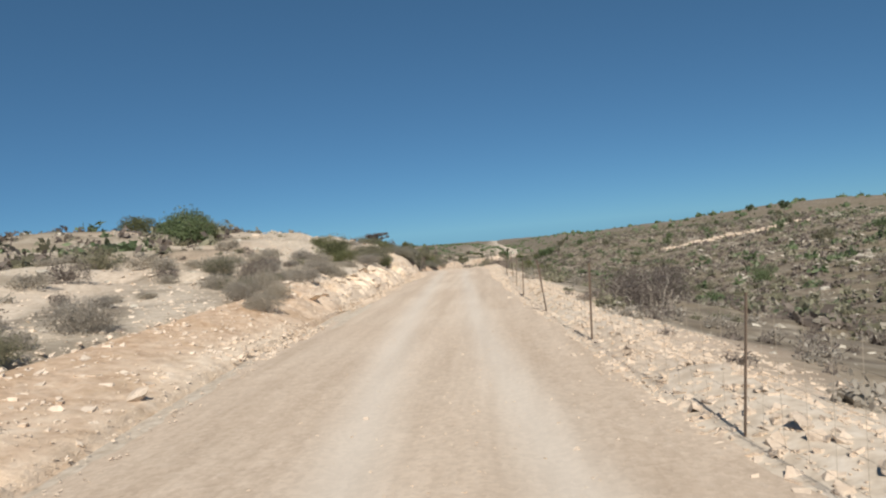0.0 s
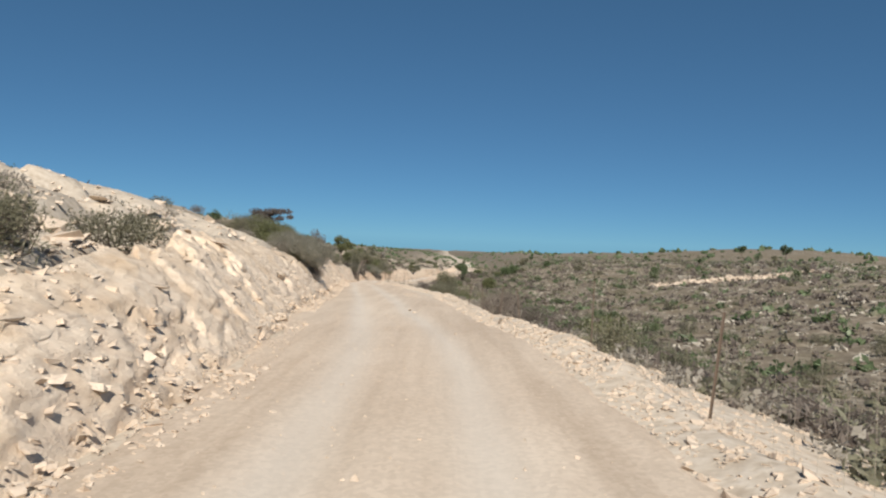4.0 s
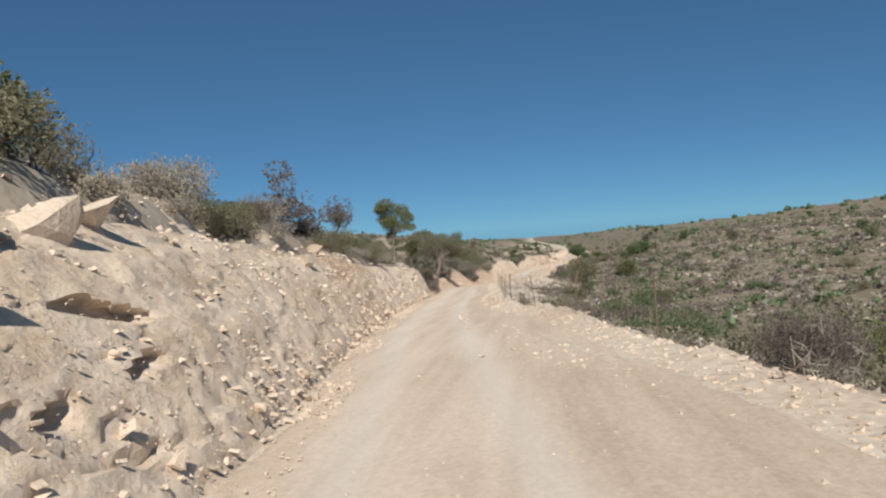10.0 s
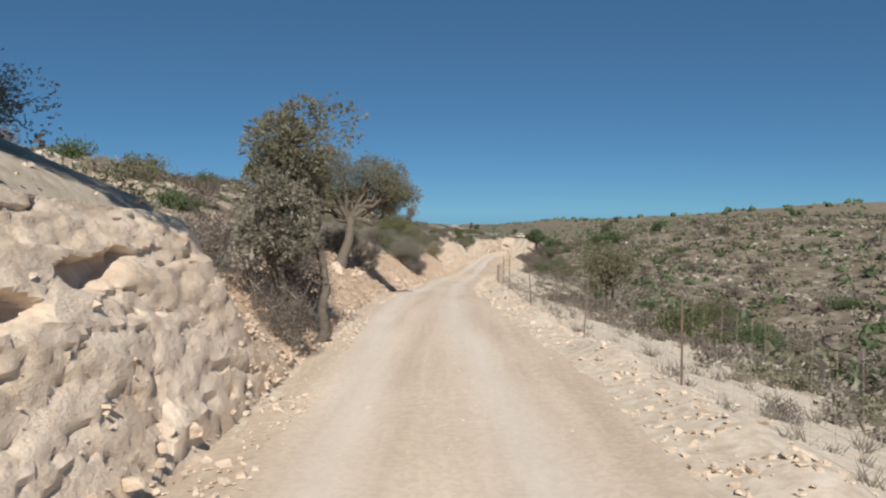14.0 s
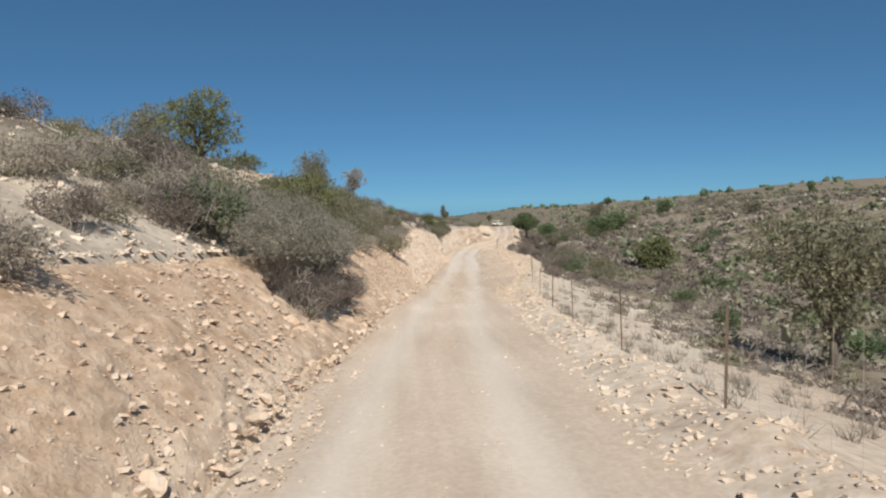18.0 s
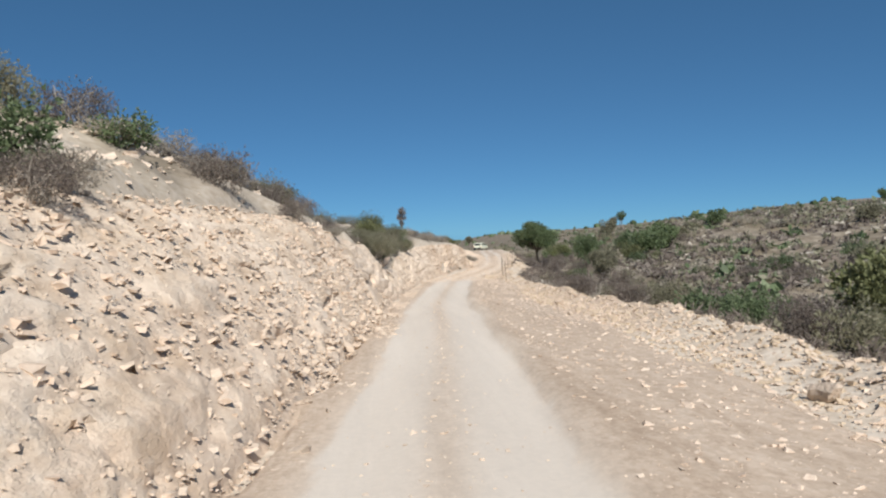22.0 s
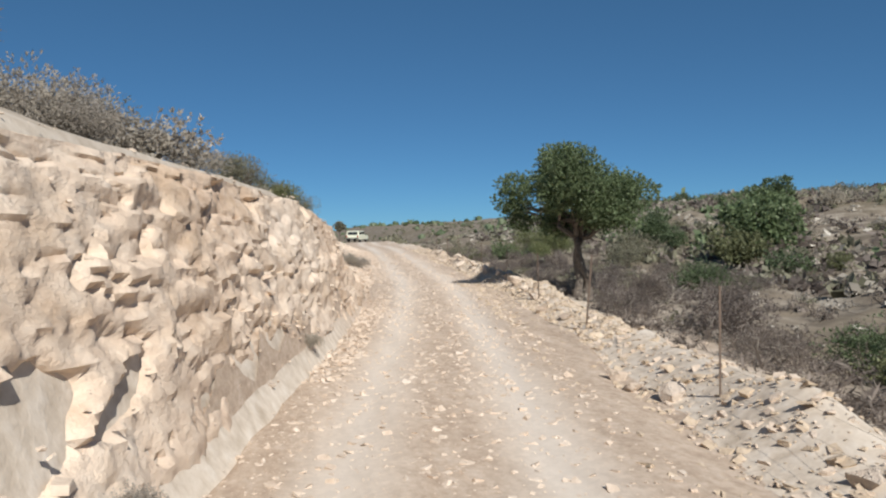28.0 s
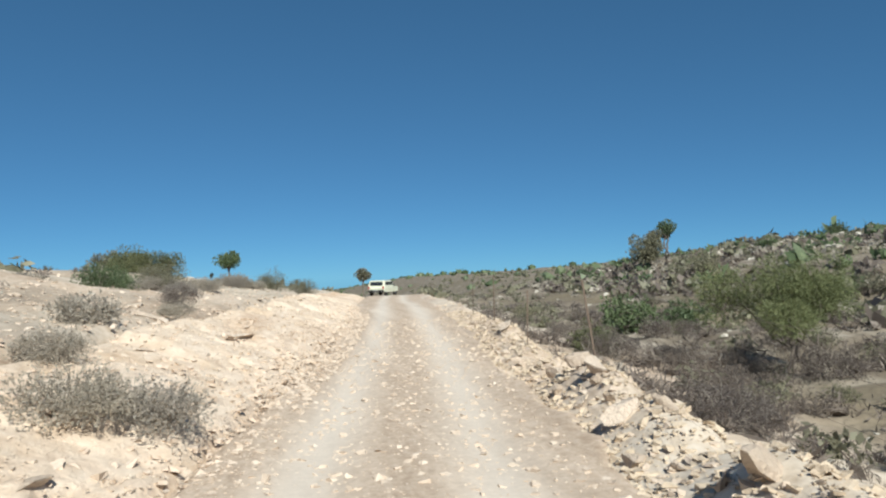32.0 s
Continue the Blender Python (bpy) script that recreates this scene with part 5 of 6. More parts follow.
SHRUBS_UPPER_SLOPE = [("dry", -3.9, 211.6, 0.5), ("grey", -4.2, 212.6, 0.6), ("grey", -4.6, 219.4, 0.55), ("olive", -8.2, 214.5, 1.0), ("olive", -7.2, 216.5, 0.9), ("dry", -6.4, 218.0, 0.8), ("grey", -6.0, 221.0, 0.7), ("dry", -3.4, 222.3, 0.55), ("olive", -5.4, 223.5, 0.7), ("dry", -4.6, 224.6, 0.8),
                      ("grey", -5.0, 207.6, 0.5), ("grey", -4.6, 209.4, 0.45), ("olive", -6.8, 209.0, 0.8), ("olive", -7.6, 207.0, 0.9), ("olive", -9.0, 209.5, 1.1), ("grey", -3.0, 225.6, 0.35), ("dry", -3.4, 241.6, 0.9), ("olive", -3.4, 243.2, 0.8), ("olive", -5.4, 228.0, 0.8), ("green", -5.6, 231.0, 0.8), ("olive", -4.8, 233.5, 0.9), ("grey", -4.2, 229.0, 0.6), ("dry", -4.6, 230.2, 0.6), ("grey", -3.6, 231.5, 0.5), ("dry", -3.6, 233.6, 0.6), ("olive", -5.0, 227.0, 0.8)]
_rng = random.Random(11)
for _k, _u, _y, _r in SHRUBS_NEAR_START + SHRUBS_HOLLOW + SHRUBS_UNDER_OLIVE + SHRUBS_UPPER_SLOPE + SHRUBS_START + SHRUBS_OVERHANG + SHRUBS_BELOW_CREST + SHRUBS_PINES + SHRUBS_BANK + SHRUBS_OLIVE + SHRUBS_THORN + SHRUBS_CREST + SHRUBS_STRATA + SHRUBS_CUT + SHRUBS_BELOW_ROAD:
    bush(_k, cu(_u, _y), _y, _r, 0.9 + 0.25 * _rng.random(), _rng)
for _x, _y, _r in ((-0.95, 282.0, 0.55), (-1.45, 281.6, 0.55), (-2.4, 284.0, 0.5), (-4.1, 299, 0.6), (-2.6, 300, 0.55), (-3.3, 303, 0.5)):
    bush("grey", _x, _y, _r, 1.0, _rng)
# thorn bushes on the open ground left of the start and along the hill
_count = 0
while _count < 200:
    _y = _rng.uniform(5, 320)
    if _count < 80:
        _y = _rng.uniform(4, 34)
    _f0, _w0, _t0, _g0 = (float(v) for v in bank_at(_y))
    _u = -(_f0 + _w0 + 0.4 + 11 * _rng.random() ** 1.6)
    if _count > 150:
        _u = float(np.interp(_y, _sy, _se)) + 1.9 + 9 * _rng.random() ** 1.5
    bush(_rng.choice(["grey", "grey", "grey", "olive", "dry"]), cu(_u, _y), _y, _rng.uniform(0.25, 0.75), _rng.uniform(0.75, 1.1), _rng, abs(_u) < 8 and _count < 80)
    _count += 1
for _k in range(150):
    _y = _rng.uniform(150, 206) if _k < 80 else _rng.uniform(60, 300)
    _f0, _w0, _t0, _g0 = (float(v) for v in bank_at(_y))
    bush(_rng.choice(["grey", "dry", "olive", "olive", "dark"]), cu(-(_f0 + _w0 + 0.5 + 13 * _rng.random() ** 1.3), _y), _y, _rng.uniform(0.4, 0.95), _rng.uniform(0.75, 1.05), _rng, False)
for _k in range(95):
    _y = _rng.uniform(62, 120) if _k < 35 else _rng.uniform(100, 300)
    _u = float(np.interp(_y, _sy, _se)) + (6.5 if 134 < _y < 204 else 2.6) + 13 * _rng.random() ** 1.2
    bush(_rng.choice(["olive", "olive", "green", "dark", "dry"]), cu(_u, _y), _y, _rng.uniform(0.5, 1.2), _rng.uniform(0.85, 1.2), _rng, False)
for _k in range(85):
    _y = _rng.uniform(40, 330)
    _u = float(np.interp(_y, _sy, _se)) + _rng.uniform(11, 48)
    bush(_rng.choice(["olive", "olive", "grey", "dry", "dark"]), cu(_u, _y), _y, _rng.uniform(0.8, 1.7), _rng.uniform(0.8, 1.1), _rng, False)
for _k in range(75):
    _y = _rng.uniform(272, 306)
    _u = float(np.interp(_y, _sy, _se)) + 1.5 + 9 * _rng.random()
    bush(_rng.choice(["dry", "dry", "dry", "olive", "dry"]), cu(_u, _y), _y, _rng.uniform(0.3, 0.65), _rng.uniform(0.8, 1.1), _rng, _u < 5)
for _k in range(26):
    _y = _rng.uniform(90, 420)
    _u = _rng.uniform(55, 125)
    tree_at("ridge_tree", _rng.choice([LEAF_DARK, LEAF_OLIVE]), cu(_u, _y), _y, at(cu(_u, _y), _y) - float(road_z(_y)) + _rng.uniform(1.4, 2.4), _rng.uniform(0.9, 1.6), "small dark evergreen tree on the far ridge", 200 + _k, 0.1, n=1800, size=0.2, blobs=10)
for _p in PROTOS.values():
    for _o in (*_p.children_recursive, _p):
        bpy.data.objects.remove(_o)


# distant scrub: thousands of small clumps, one mesh a colour
def scrub(name, mat, count, seed, size, label, spread_u, per=22, leaf=0.27, core_r=0.4, reach=(-30, 420), right=0.74, slim=0.6):
    rng = np.random.default_rng(seed)
    soup = Soup()
    y = rng.uniform(*reach, count)
    e = spread_u[0] + (spread_u[1] - spread_u[0]) * rng.random(count) ** 1.7
    side = np.where(rng.random(count) < right, 1.0, -1.0)
    foot, wide, _, _ = bank_at(y)
    u = np.where(side > 0, np.interp(y, _sy, _se) + e, -(foot + wide + e))
    keep = value_noise(u * 0.12, y * 0.12, 70 + seed) + value_noise(u * 0.5, y * 0.5, 90 + seed) * 0.6 > -0.2
    keep &= ~((u > 0) & (y > 136) & (y < 204) & (e < 4.2 + 3 * value_noise(u, y, 71)))
    u, y = u[keep], y[keep]
    z, x = land(u, y), road_x(y) + u
    n = len(u)
    s = size * (0.45 + 0.9 * rng.random(n) ** 1.5) * (1 + np.minimum(np.abs(u), 120) / 160)
    d = unit_vectors(rng, n * per).reshape(n, per, 3)
    d[:, :, 2] = np.abs(d[:, :, 2]) * 0.95
    blob = 0.75 + 0.35 * np.sin(d[:, :, 0] * 4 + u[:, None] * 7) * np.cos(d[:, :, 1] * 3 + y[:, None] * 5)
    p = np.stack([x, y, z], -1)[:, None] + d * (blob * (0.5 + 0.5 * rng.random((n, per)) ** 0.7))[:, :, None] * (s[:, None] * np.ones(per))[:, :, None] * [1, 1, 0.85]
    p = p.reshape(-1, 3)
    m = len(p)
    along = d.reshape(-1, 3) * 0.3 + unit_vectors(rng, m) * 0.9
    sd = np.cross(along, unit_vectors(rng, m))
    q = (leaf * np.repeat(s, per) * (0.7 + 0.6 * rng.random(m)))[:, None]
    V = np.stack([p - along * q, p + sd * q * slim, p + along * q, p - sd * q * slim], 1).reshape(-1, 3)
    soup.add(V, [np.arange(m * 4).reshape(m, 4)])
    core = (ICO1_V[None] * (s[:, None, None] * [core_r, core_r, core_r * 0.86]) + np.stack([x, y, z], -1)[:, None])
    core = core + rng.normal(size=core.shape) * 0.13 * s[:, None, None]
    soup.add(core.reshape(-1, 3), [(ICO1_F[None] + (np.arange(n) * len(ICO1_V))[:, None, None]).reshape(-1, 3)])
    return tagged(new(name, soup.mesh(name, mat)), label, "scrub", kind="stuff")


scrub("grey_scrub", LEAF_GREY, 10500, 1, 0.58, "low grey thorn scrub scattered over the hillsides", (11, 150), 15, 0.27, 0.38)
scrub("brown_scrub", LEAF_DRY, 12500, 2, 0.72, "brown leafless scrub on the valley slopes", (11, 110), 15, 0.27, 0.38)
scrub("green_scrub", LEAF_OLIVE, 10500, 3, 0.78, "olive-green scrub dotted over the slopes", (11, 200), 15, 0.27, 0.38)
scrub("dark_scrub", LEAF_DARK, 2600, 4, 1.05, "dark evergreen bushes on the far ridge", (14, 260))
scrub("skyline_scrub", LEAF_OLIVE, 2600, 10, 1.0, "low green scrub on the skyline beyond the crest", (0.5, 170), 16, 0.27, 0.45, (335, 560), 0.6)
scrub("far_scrub", LEAF_DARK, 2600, 11, 1.7, "far dark scrub on the plain and hills", (0.5, 500), 8, 0.3, 0.7, (430, 1400), 0.5)
scrub("roadside_grey_scrub", LEAF_GREY, 800, 5, 0.42, "low grey thorn scrub along the roadside slopes", (1.8, 13), 120, 0.11, 0.25)
scrub("roadside_brown_scrub", LEAF_DRY, 900, 6, 0.46, "brown dead scrub along the roadside slopes", (1.8, 13), 130, 0.19, 0.15, slim=0.15)
scrub("roadside_green_scrub", LEAF_OLIVE, 420, 7, 0.5, "grey-green scrub along the roadside slopes", (2.2, 13), 120, 0.115, 0.25)
scrub("valley_brown_scrub", LEAF_DRY, 1100, 8, 0.5, "dense brown leafless scrub below the road", (1.4, 18), 130, 0.19, 0.15, (204, 312), 1.0, 0.15)
scrub("slope_brown_scrub", LEAF_DRY, 2400, 12, 0.5, "brown leafless scrub on the slope below the road", (3.0, 26), 64, 0.23, 0.2, (40, 210), 1.0, 0.17)
scrub("slope_grey_scrub", LEAF_GREY, 900, 13, 0.42, "low grey scrub on the slope below the road", (2.4, 26), 60, 0.14, 0.25, (40, 210), 1.0)
scrub("slope_green_scrub", LEAF_OLIVE, 1100, 14, 0.62, "grey-green scrub on the slope below the road", (3.2, 26), 100, 0.115, 0.3, (40, 150), 1.0)
scrub("valley_green_scrub", LEAF_OLIVE, 260, 9, 0.7, "grey-green bushes among brown scrub", (3, 24), 120, 0.11, 0.3, (110, 312), 1.0)


# ---------------------------------------------------------------- stones
CUBE_V = np.array([(x, y, z) for x in (-1, 1) for y in (-1, 1) for z in (-1, 1)]) * 0.62
CUBE_F = np.array([(0, 1, 3, 2), (4, 6, 7, 5), (0, 4, 5, 1), (2, 3, 7, 6), (1, 5, 7, 3)])


def stones(name, mat, x, y, z, s, seed, label, category, fine=False):
    """Loose broken stones: six-sided chips, or many-sided blocks where fine."""
    rng = np.random.default_rng(seed)
    if fine:
        kinds, F = np.stack([rock_vertices(rng, True) for _ in range(14)]), ICO_F
    else:
        kinds, F = np.stack([(CUBE_V + rng.normal(size=(8, 3)) * 0.2) * (0.7 + 0.6 * rng.random(3)) * [1, 1, 0.42] for _ in range(30)]), CUBE_F
    n, nv = len(x), kinds.shape[1]
    pick = rng.integers(0, len(kinds), n)
    a, b, c = rng.random(n) * 2 * np.pi, rng.normal(size=n) * 0.28, rng.normal(size=n) * 0.28
    ca, sa, cb, sb, cc, sc = np.cos(a), np.sin(a), np.cos(b), np.sin(b), np.cos(c), np.sin(c)
    o = np.zeros(n)
    turn = np.stack([ca, -sa, o, sa, ca, o, o, o, o + 1], -1).reshape(n, 3, 3) @ np.stack([cb, o, sb, o, o + 1, o, -sb, o, cb], -1).reshape(n, 3, 3) @ np.stack([o + 1, o, o, o, cc, -sc, o, sc, cc], -1).reshape(n, 3, 3)
    V = np.einsum("nij,nkj->nki", turn, kinds[pick]) * s[:, None, None] + np.stack([x, y, z], -1)[:, None]
    soup = Soup().add(V.reshape(-1, 3), [(F[None] + (np.arange(n) * nv)[:, None, None]).reshape(-1, F.shape[1])])
    return tagged(new(name, soup.mesh(name, mat)), label, category, kind="stuff")


_r = np.random.default_rng(5)
_n = 26000
_y = _r.uniform(-4, 310, _n)
_f, _w, _t, _g = bank_at(_y)
_u = -(_f - 0.55 + np.abs(_r.normal(size=_n)) * 0.4 * (1 + 0.4 * _w))
_u = np.where(-_u > _f + _w, -_f + 0.2 * _r.normal(size=_n), _u)
_s = (0.014 + 0.055 * _r.random(_n) ** 3) * np.where((_y > 140) & (_y < 206), 0.7, 1.0) * np.where(fbm(_y * 0.4, _u * 0, 2, 135) > 0.0, 1.0, 0.35)
_on = np.where(-_u > _f + 0.1, 0.02, 0.035)
stones("rubble_at_bank", ROCK, road_x(_y) + _u, _y, land(_u, _y) + _on - _s * 0.2, _s, 6, "broken pale stones fallen along the bank", "rubble")
_n = 24000
_y = _r.uniform(-4, 310, _n)
_e = np.interp(_y, _sy, _se)
_u = np.where((_r.random(_n) < 0.25) & (_e > 2.3) & (_y > 60), _e - 1.3 + 0.35 * np.sin(_y * 0.21) + 0.3 * _r.normal(size=_n), _e - 0.35 + np.abs(_r.normal(size=_n)) * 0.9)
_s = 0.015 + 0.065 * _r.random(_n) ** 3
stones("rubble_on_berm", ROCK, road_x(_y) + _u, _y, land(_u, _y) + 0.01 - _s * 0.2, _s, 7, "rubble of broken limestone along the road's edge", "rubble")
_n = 24000
_y = np.concatenate([_r.uniform(0, 330, 2500), _r.uniform(246, 300, 13000), _r.uniform(184, 204, 2000), _r.uniform(204, 250, 3000)])
_u = np.concatenate([_r.normal(size=2500) * 0.9, _r.uniform(-1.6, 1.5, 13000), _r.normal(size=2000) * 0.7, _r.choice([-0.08, 1.5, 1.8], 3000) + _r.normal(size=3000) * 0.18])
_u = np.clip(_u, -1.6, 2.4)
_s = 0.007 + 0.03 * _r.random(len(_y)) ** 4 * np.where((_y > 246) & (_y < 300), 1.5, 1.0)
stones("road_stones", ROCK, road_x(_y) + _u, _y, np.where(np.abs(_u) < 1.5, track(_u, _y), land(_u, _y) + 0.022) - _s * 0.05, _s, 8, "loose stones lying on the dirt road", "stones")
_n = 11000
_y = _r.uniform(-20, 400, _n)
_side = np.where(_r.random(_n) < 0.7, 1.0, -1.0)
_f, _w, _t, _g = bank_at(_y)
_d = 1.2 + 120 * _r.random(_n) ** 2.2
_u = np.where(_side > 0, np.interp(_y, _sy, _se) + 1.0 + _d, -(_f + _w + _d))
_s = (0.06 + 0.26 * _r.random(_n) ** 3) * (1 + np.abs(_u) / 90) * np.clip(np.abs(_u) / 14, 0.35, 1)
stones("outcrops", GREYROCK, road_x(_y) + _u, _y, land(_u, _y) - _s * 0.15, _s, 9, "weathered pale limestone outcrops among the scrub", "rocks")

# pale beds of rock that crop out along the contours of the hillsides
_n = 70000
_y = _r.uniform(-10, 430, _n)
_f, _w, _t, _g = bank_at(_y)
_d = 7 + 140 * _r.random(_n) ** 1.5
_u = np.where(_r.random(_n) < 0.8, np.interp(_y, _sy, _se) + _d, -(_f + _w + _d))
_h = land(_u, _y) / 1.25 + 0.5 * fbm(_u * 0.03, _y * 0.03, 2, 131)
_on = (_h - np.floor(_h) < 0.13) & (fbm(_u * 0.07, _y * 0.07, 3, 133) > -0.12)
_u, _y = _u[_on], _y[_on]
_s = (0.10 + 0.34 * _r.random(len(_u)) ** 2) * (0.8 + np.abs(_u) / 110)
stones("rock_ledges", GREYROCK, road_x(_y) + _u, _y, land(_u, _y) + 0.1 * _s, _s, 24, "pale weathered ledges of bedrock along the hillside", "rocks")
_n = 2600
_y = np.concatenate([_r.uniform(196, 226, 1600), _r.uniform(90, 136, 700), _r.uniform(46, 70, 300)])
_f, _w, _t, _g = bank_at(_y)
_u = -(_f + _w + 0.2 + 9 * _r.random(_n) ** 1.5)
_on = fbm(_u * 0.5, _y * 0.3, 3, 137) > 0.0
_u, _y = _u[_on], _y[_on]
_s = 0.05 + 0.24 * _r.random(len(_u)) ** 3.5
stones("slope_ledges", ROCK, road_x(_y) + _u, _y, land(_u, _y) - 0.12 * _s, _s, 26, "pale broken beds of rock on the slope above the bank", "rocks")
_n = 420
_x, _y = _r.uniform(48, 90, _n), 219 + 1.6 * _r.normal(size=_n)
_u = _x - road_x(_y)
_s = 0.35 + 0.6 * _r.random(_n) ** 2
stones("rock_terrace", ROCK, _x, _y, land(_u, _y) + 0.35 * _s, _s, 25, "long pale rock terrace across the far hillside", "rocks")

# dry tufts on the bare slope beyond the fence
_n = 420
_y = _r.uniform(136, 206, _n)
_u = np.interp(_y, _sy, _se) + 0.9 + 5.5 * _r.random(_n)
_soup = Soup()
for _k in range(_n):
    _d = unit_vectors(_r, 26)
    _d[:, 2] = 0.5 + np.abs(_d[:, 2])
    _len = 0.10 + 0.14 * _r.random()
    _o = np.array([road_x(_y[_k]) + _u[_k], _y[_k], float(land(_u[_k:_k + 1], _y[_k:_k + 1])[0]) - 0.02]) + np.c_[_r.normal(size=(26, 2)) * 0.06, np.zeros(26)]
    _side = np.cross(_d, [0.3, 0.5, 0.8]) * 0.008
    _soup.add(np.stack([_o - _side, _o + _side, _o + _d * _len], 1).reshape(-1, 3), [np.arange(78).reshape(26, 3)])
tagged(new("dry_tufts", _soup.mesh("dry_tufts", LEAF_GREY)), "small dry grass tufts on the stony slope by the fence", "grass", kind="stuff")
# rubble bench right of the start
_n = 9000
_y = _r.uniform(-4, 56, _n)
_u = np.interp(_y, _sy, _se) - 0.2 + 3.2 * _r.random(_n) ** 1.3
_s = 0.014 + 0.07 * _r.random(_n) ** 3.2
stones("bench_rubble", ROCK, road_x(_y) + _u, _y, land(_u, _y) + 0.005 - _s * 0.2, _s, 16, "pale broken stones on the bench below the road", "rubble")
# stones scattered over the wide bench of the road
_n = 16000
_y = _r.uniform(200, 254, _n)
_e = np.interp(_y, _sy, _se)
_u = 1.15 + (_e - 0.6) * _r.random(_n) ** 0.7
_s = 0.008 + 0.05 * _r.random(_n) ** 6
stones("bench_stones", RUDDY, road_x(_y) + _u, _y, np.where(_u < np.minimum(_e, 3.2) - 0.25, track(_u, _y), land(_u, _y) + 0.02) - _s * 0.1, _s, 27, "pinkish stones scattered over the road's wide bench", "stones")
# stony verge before the crest
_n = 14000
_y = np.concatenate([_r.uniform(186, 252, 8000), _r.uniform(228, 276, 6000)])
_u = np.interp(_y, _sy, _se) - 0.9 + np.abs(_r.normal(size=_n)) * 1.1
_s = 0.010 + 0.07 * _r.random(_n) ** 4.5
stones("verge_rubble", TANROCK, road_x(_y) + _u, _y, land(_u, _y) + 0.015 - _s * 0.15, _s, 22, "tan broken stones on the road's stony verge", "rubble")
_n = 14000
_y = _r.uniform(0, 335, _n)
_u = -1.5 + _r.random(_n) * (np.minimum(np.interp(_y, _sy, _se), 3.2) + 1.3)
_s = 0.006 + 0.014 * _r.random(_n) ** 3
stones("road_grit", ROCK, road_x(_y) + _u, _y, track(_u, _y), _s, 30, "small chips of limestone on the road's surface", "stones")
_n = 3000
_y = _r.uniform(247, 290, _n)
_u = _r.uniform(-1.4, 1.6, _n)
_s = 0.012 + 0.045 * _r.random(_n) ** 5
stones("road_rubble", ROCK, road_x(_y) + _u, _y, np.where(np.abs(_u) < 1.5, track(_u, _y), land(_u, _y) + 0.02) - _s * 0.1, _s, 23, "larger loose stones on the steep road", "stones")
# stony left-hand slopes
_n = 24000
_y = np.concatenate([_r.uniform(-4, 58, 11000), _r.uniform(160, 210, 6000), _r.uniform(48, 320, _n - 17000)])
_f, _w, _t, _g = bank_at(_y)
_u = -(_f + _w * np.where(_t / _w < 0.7, _r.random(_n), 1.05) + 9 * _r.random(_n) ** 1.8)
_s = (0.012 + 0.085 * _r.random(_n) ** 3.6) * np.where((_y > 228) & (_y < 274), 0.45, 1.0)
stones("slope_stones", ROCK, road_x(_y) + _u, _y, land(_u, _y) - _s * 0.1, _s, 10, "loose pale stones strewn over the slope", "stones")
# broken rock of the crest: the edge wall and the stony slab on the hill side
_n = 15000
_y = _r.uniform(262, 302, _n)
_u = np.interp(_y, _sy, _se) - 0.15 + 1.5 * _r.random(_n) ** 1.2
_s = 0.010 + 0.06 * _r.random(_n) ** 4
stones("edge_rubble", TANROCK, road_x(_y) + _u, _y, land(_u, _y) + 0.01 - _s * 0.15, _s, 18, "tan limestone rubble heaped along the road's edge", "rubble")
_n = 12000
_y = np.concatenate([_r.uniform(272, 312, 9000), _r.uniform(280, 292, 3000)])
_f, _w, _t, _g = bank_at(_y)
_u = -(_f - 0.3 + (_w + 5.0) * _r.random(_n) ** 1.3)
_s = (0.009 + 0.05 * _r.random(_n) ** 5) * np.where(_u > -2.6, 1.4, 1.0)
_red = fbm(_u * 0.5, _y * 0.5, 2, 19) + 0.25 * _r.normal(size=_n) > -0.05
_z = land(_u, _y) + 0.02 - _s * 0.15
stones("slab_rubble", ROCK, (road_x(_y) + _u)[~_red], _y[~_red], _z[~_red], _s[~_red], 20, "pale chips strewn over the stony slab", "rubble")
stones("ruddy_rubble", RUDDY, (road_x(_y) + _u)[_red], _y[_red], _z[_red], _s[_red], 21, "reddish chips strewn over the stony slab", "rubble")
# clods and chips on the dug earth faces
_n = 20000
_y = np.concatenate([_r.uniform(140, 175.4, 10000), _r.uniform(182.4, 205, 6000), _r.uniform(82, 121, 4000)])
_f, _w, _t, _g = bank_at(_y)
_u = -(_f + _w * _r.random(_n) ** 1.2)
_s = 0.010 + 0.07 * _r.random(_n) ** 7
_z = land(_u, _y) + 0.012 - _s * 0.2
_red = _y > 138
stones("ruddy_rubble", RUDDY, (road_x(_y) + _u)[_red], _y[_red], _z[_red], _s[_red], 14, "reddish clods and chips on the dug earth bank", "rubble")
stones("pale_rubble", ROCK, (road_x(_y) + _u)[~_red], _y[~_red], _z[~_red], _s[~_red], 15, "pale rubble strewn over the stony bank", "rubble")
# broken rock strewn over the layered slope
_n = 9000
_y = _r.uniform(196, 225, _n)
_f, _w, _t, _g = bank_at(_y)
_u = -(_f + _w * _r.random(_n))
_s = 0.012 + 0.07 * _r.random(_n) ** 6
_red = fbm(_u * 0.6, _y * 0.4, 3, 139) + 0.2 * _r.normal(size=_n) > 0.05
_z = land(_u, _y) + 0.02 - _s * 0.15
stones("slope_rubble", ROCK, (road_x(_y) + _u)[~_red], _y[~_red], _z[~_red], _s[~_red], 28, "flat cream stones strewn over the layered slope", "rubble")
stones("ruddy_rubble", RUDDY, (road_x(_y) + _u)[_red], _y[_red], _z[_red], _s[_red], 29, "pinkish stones strewn over the layered slope", "rubble")
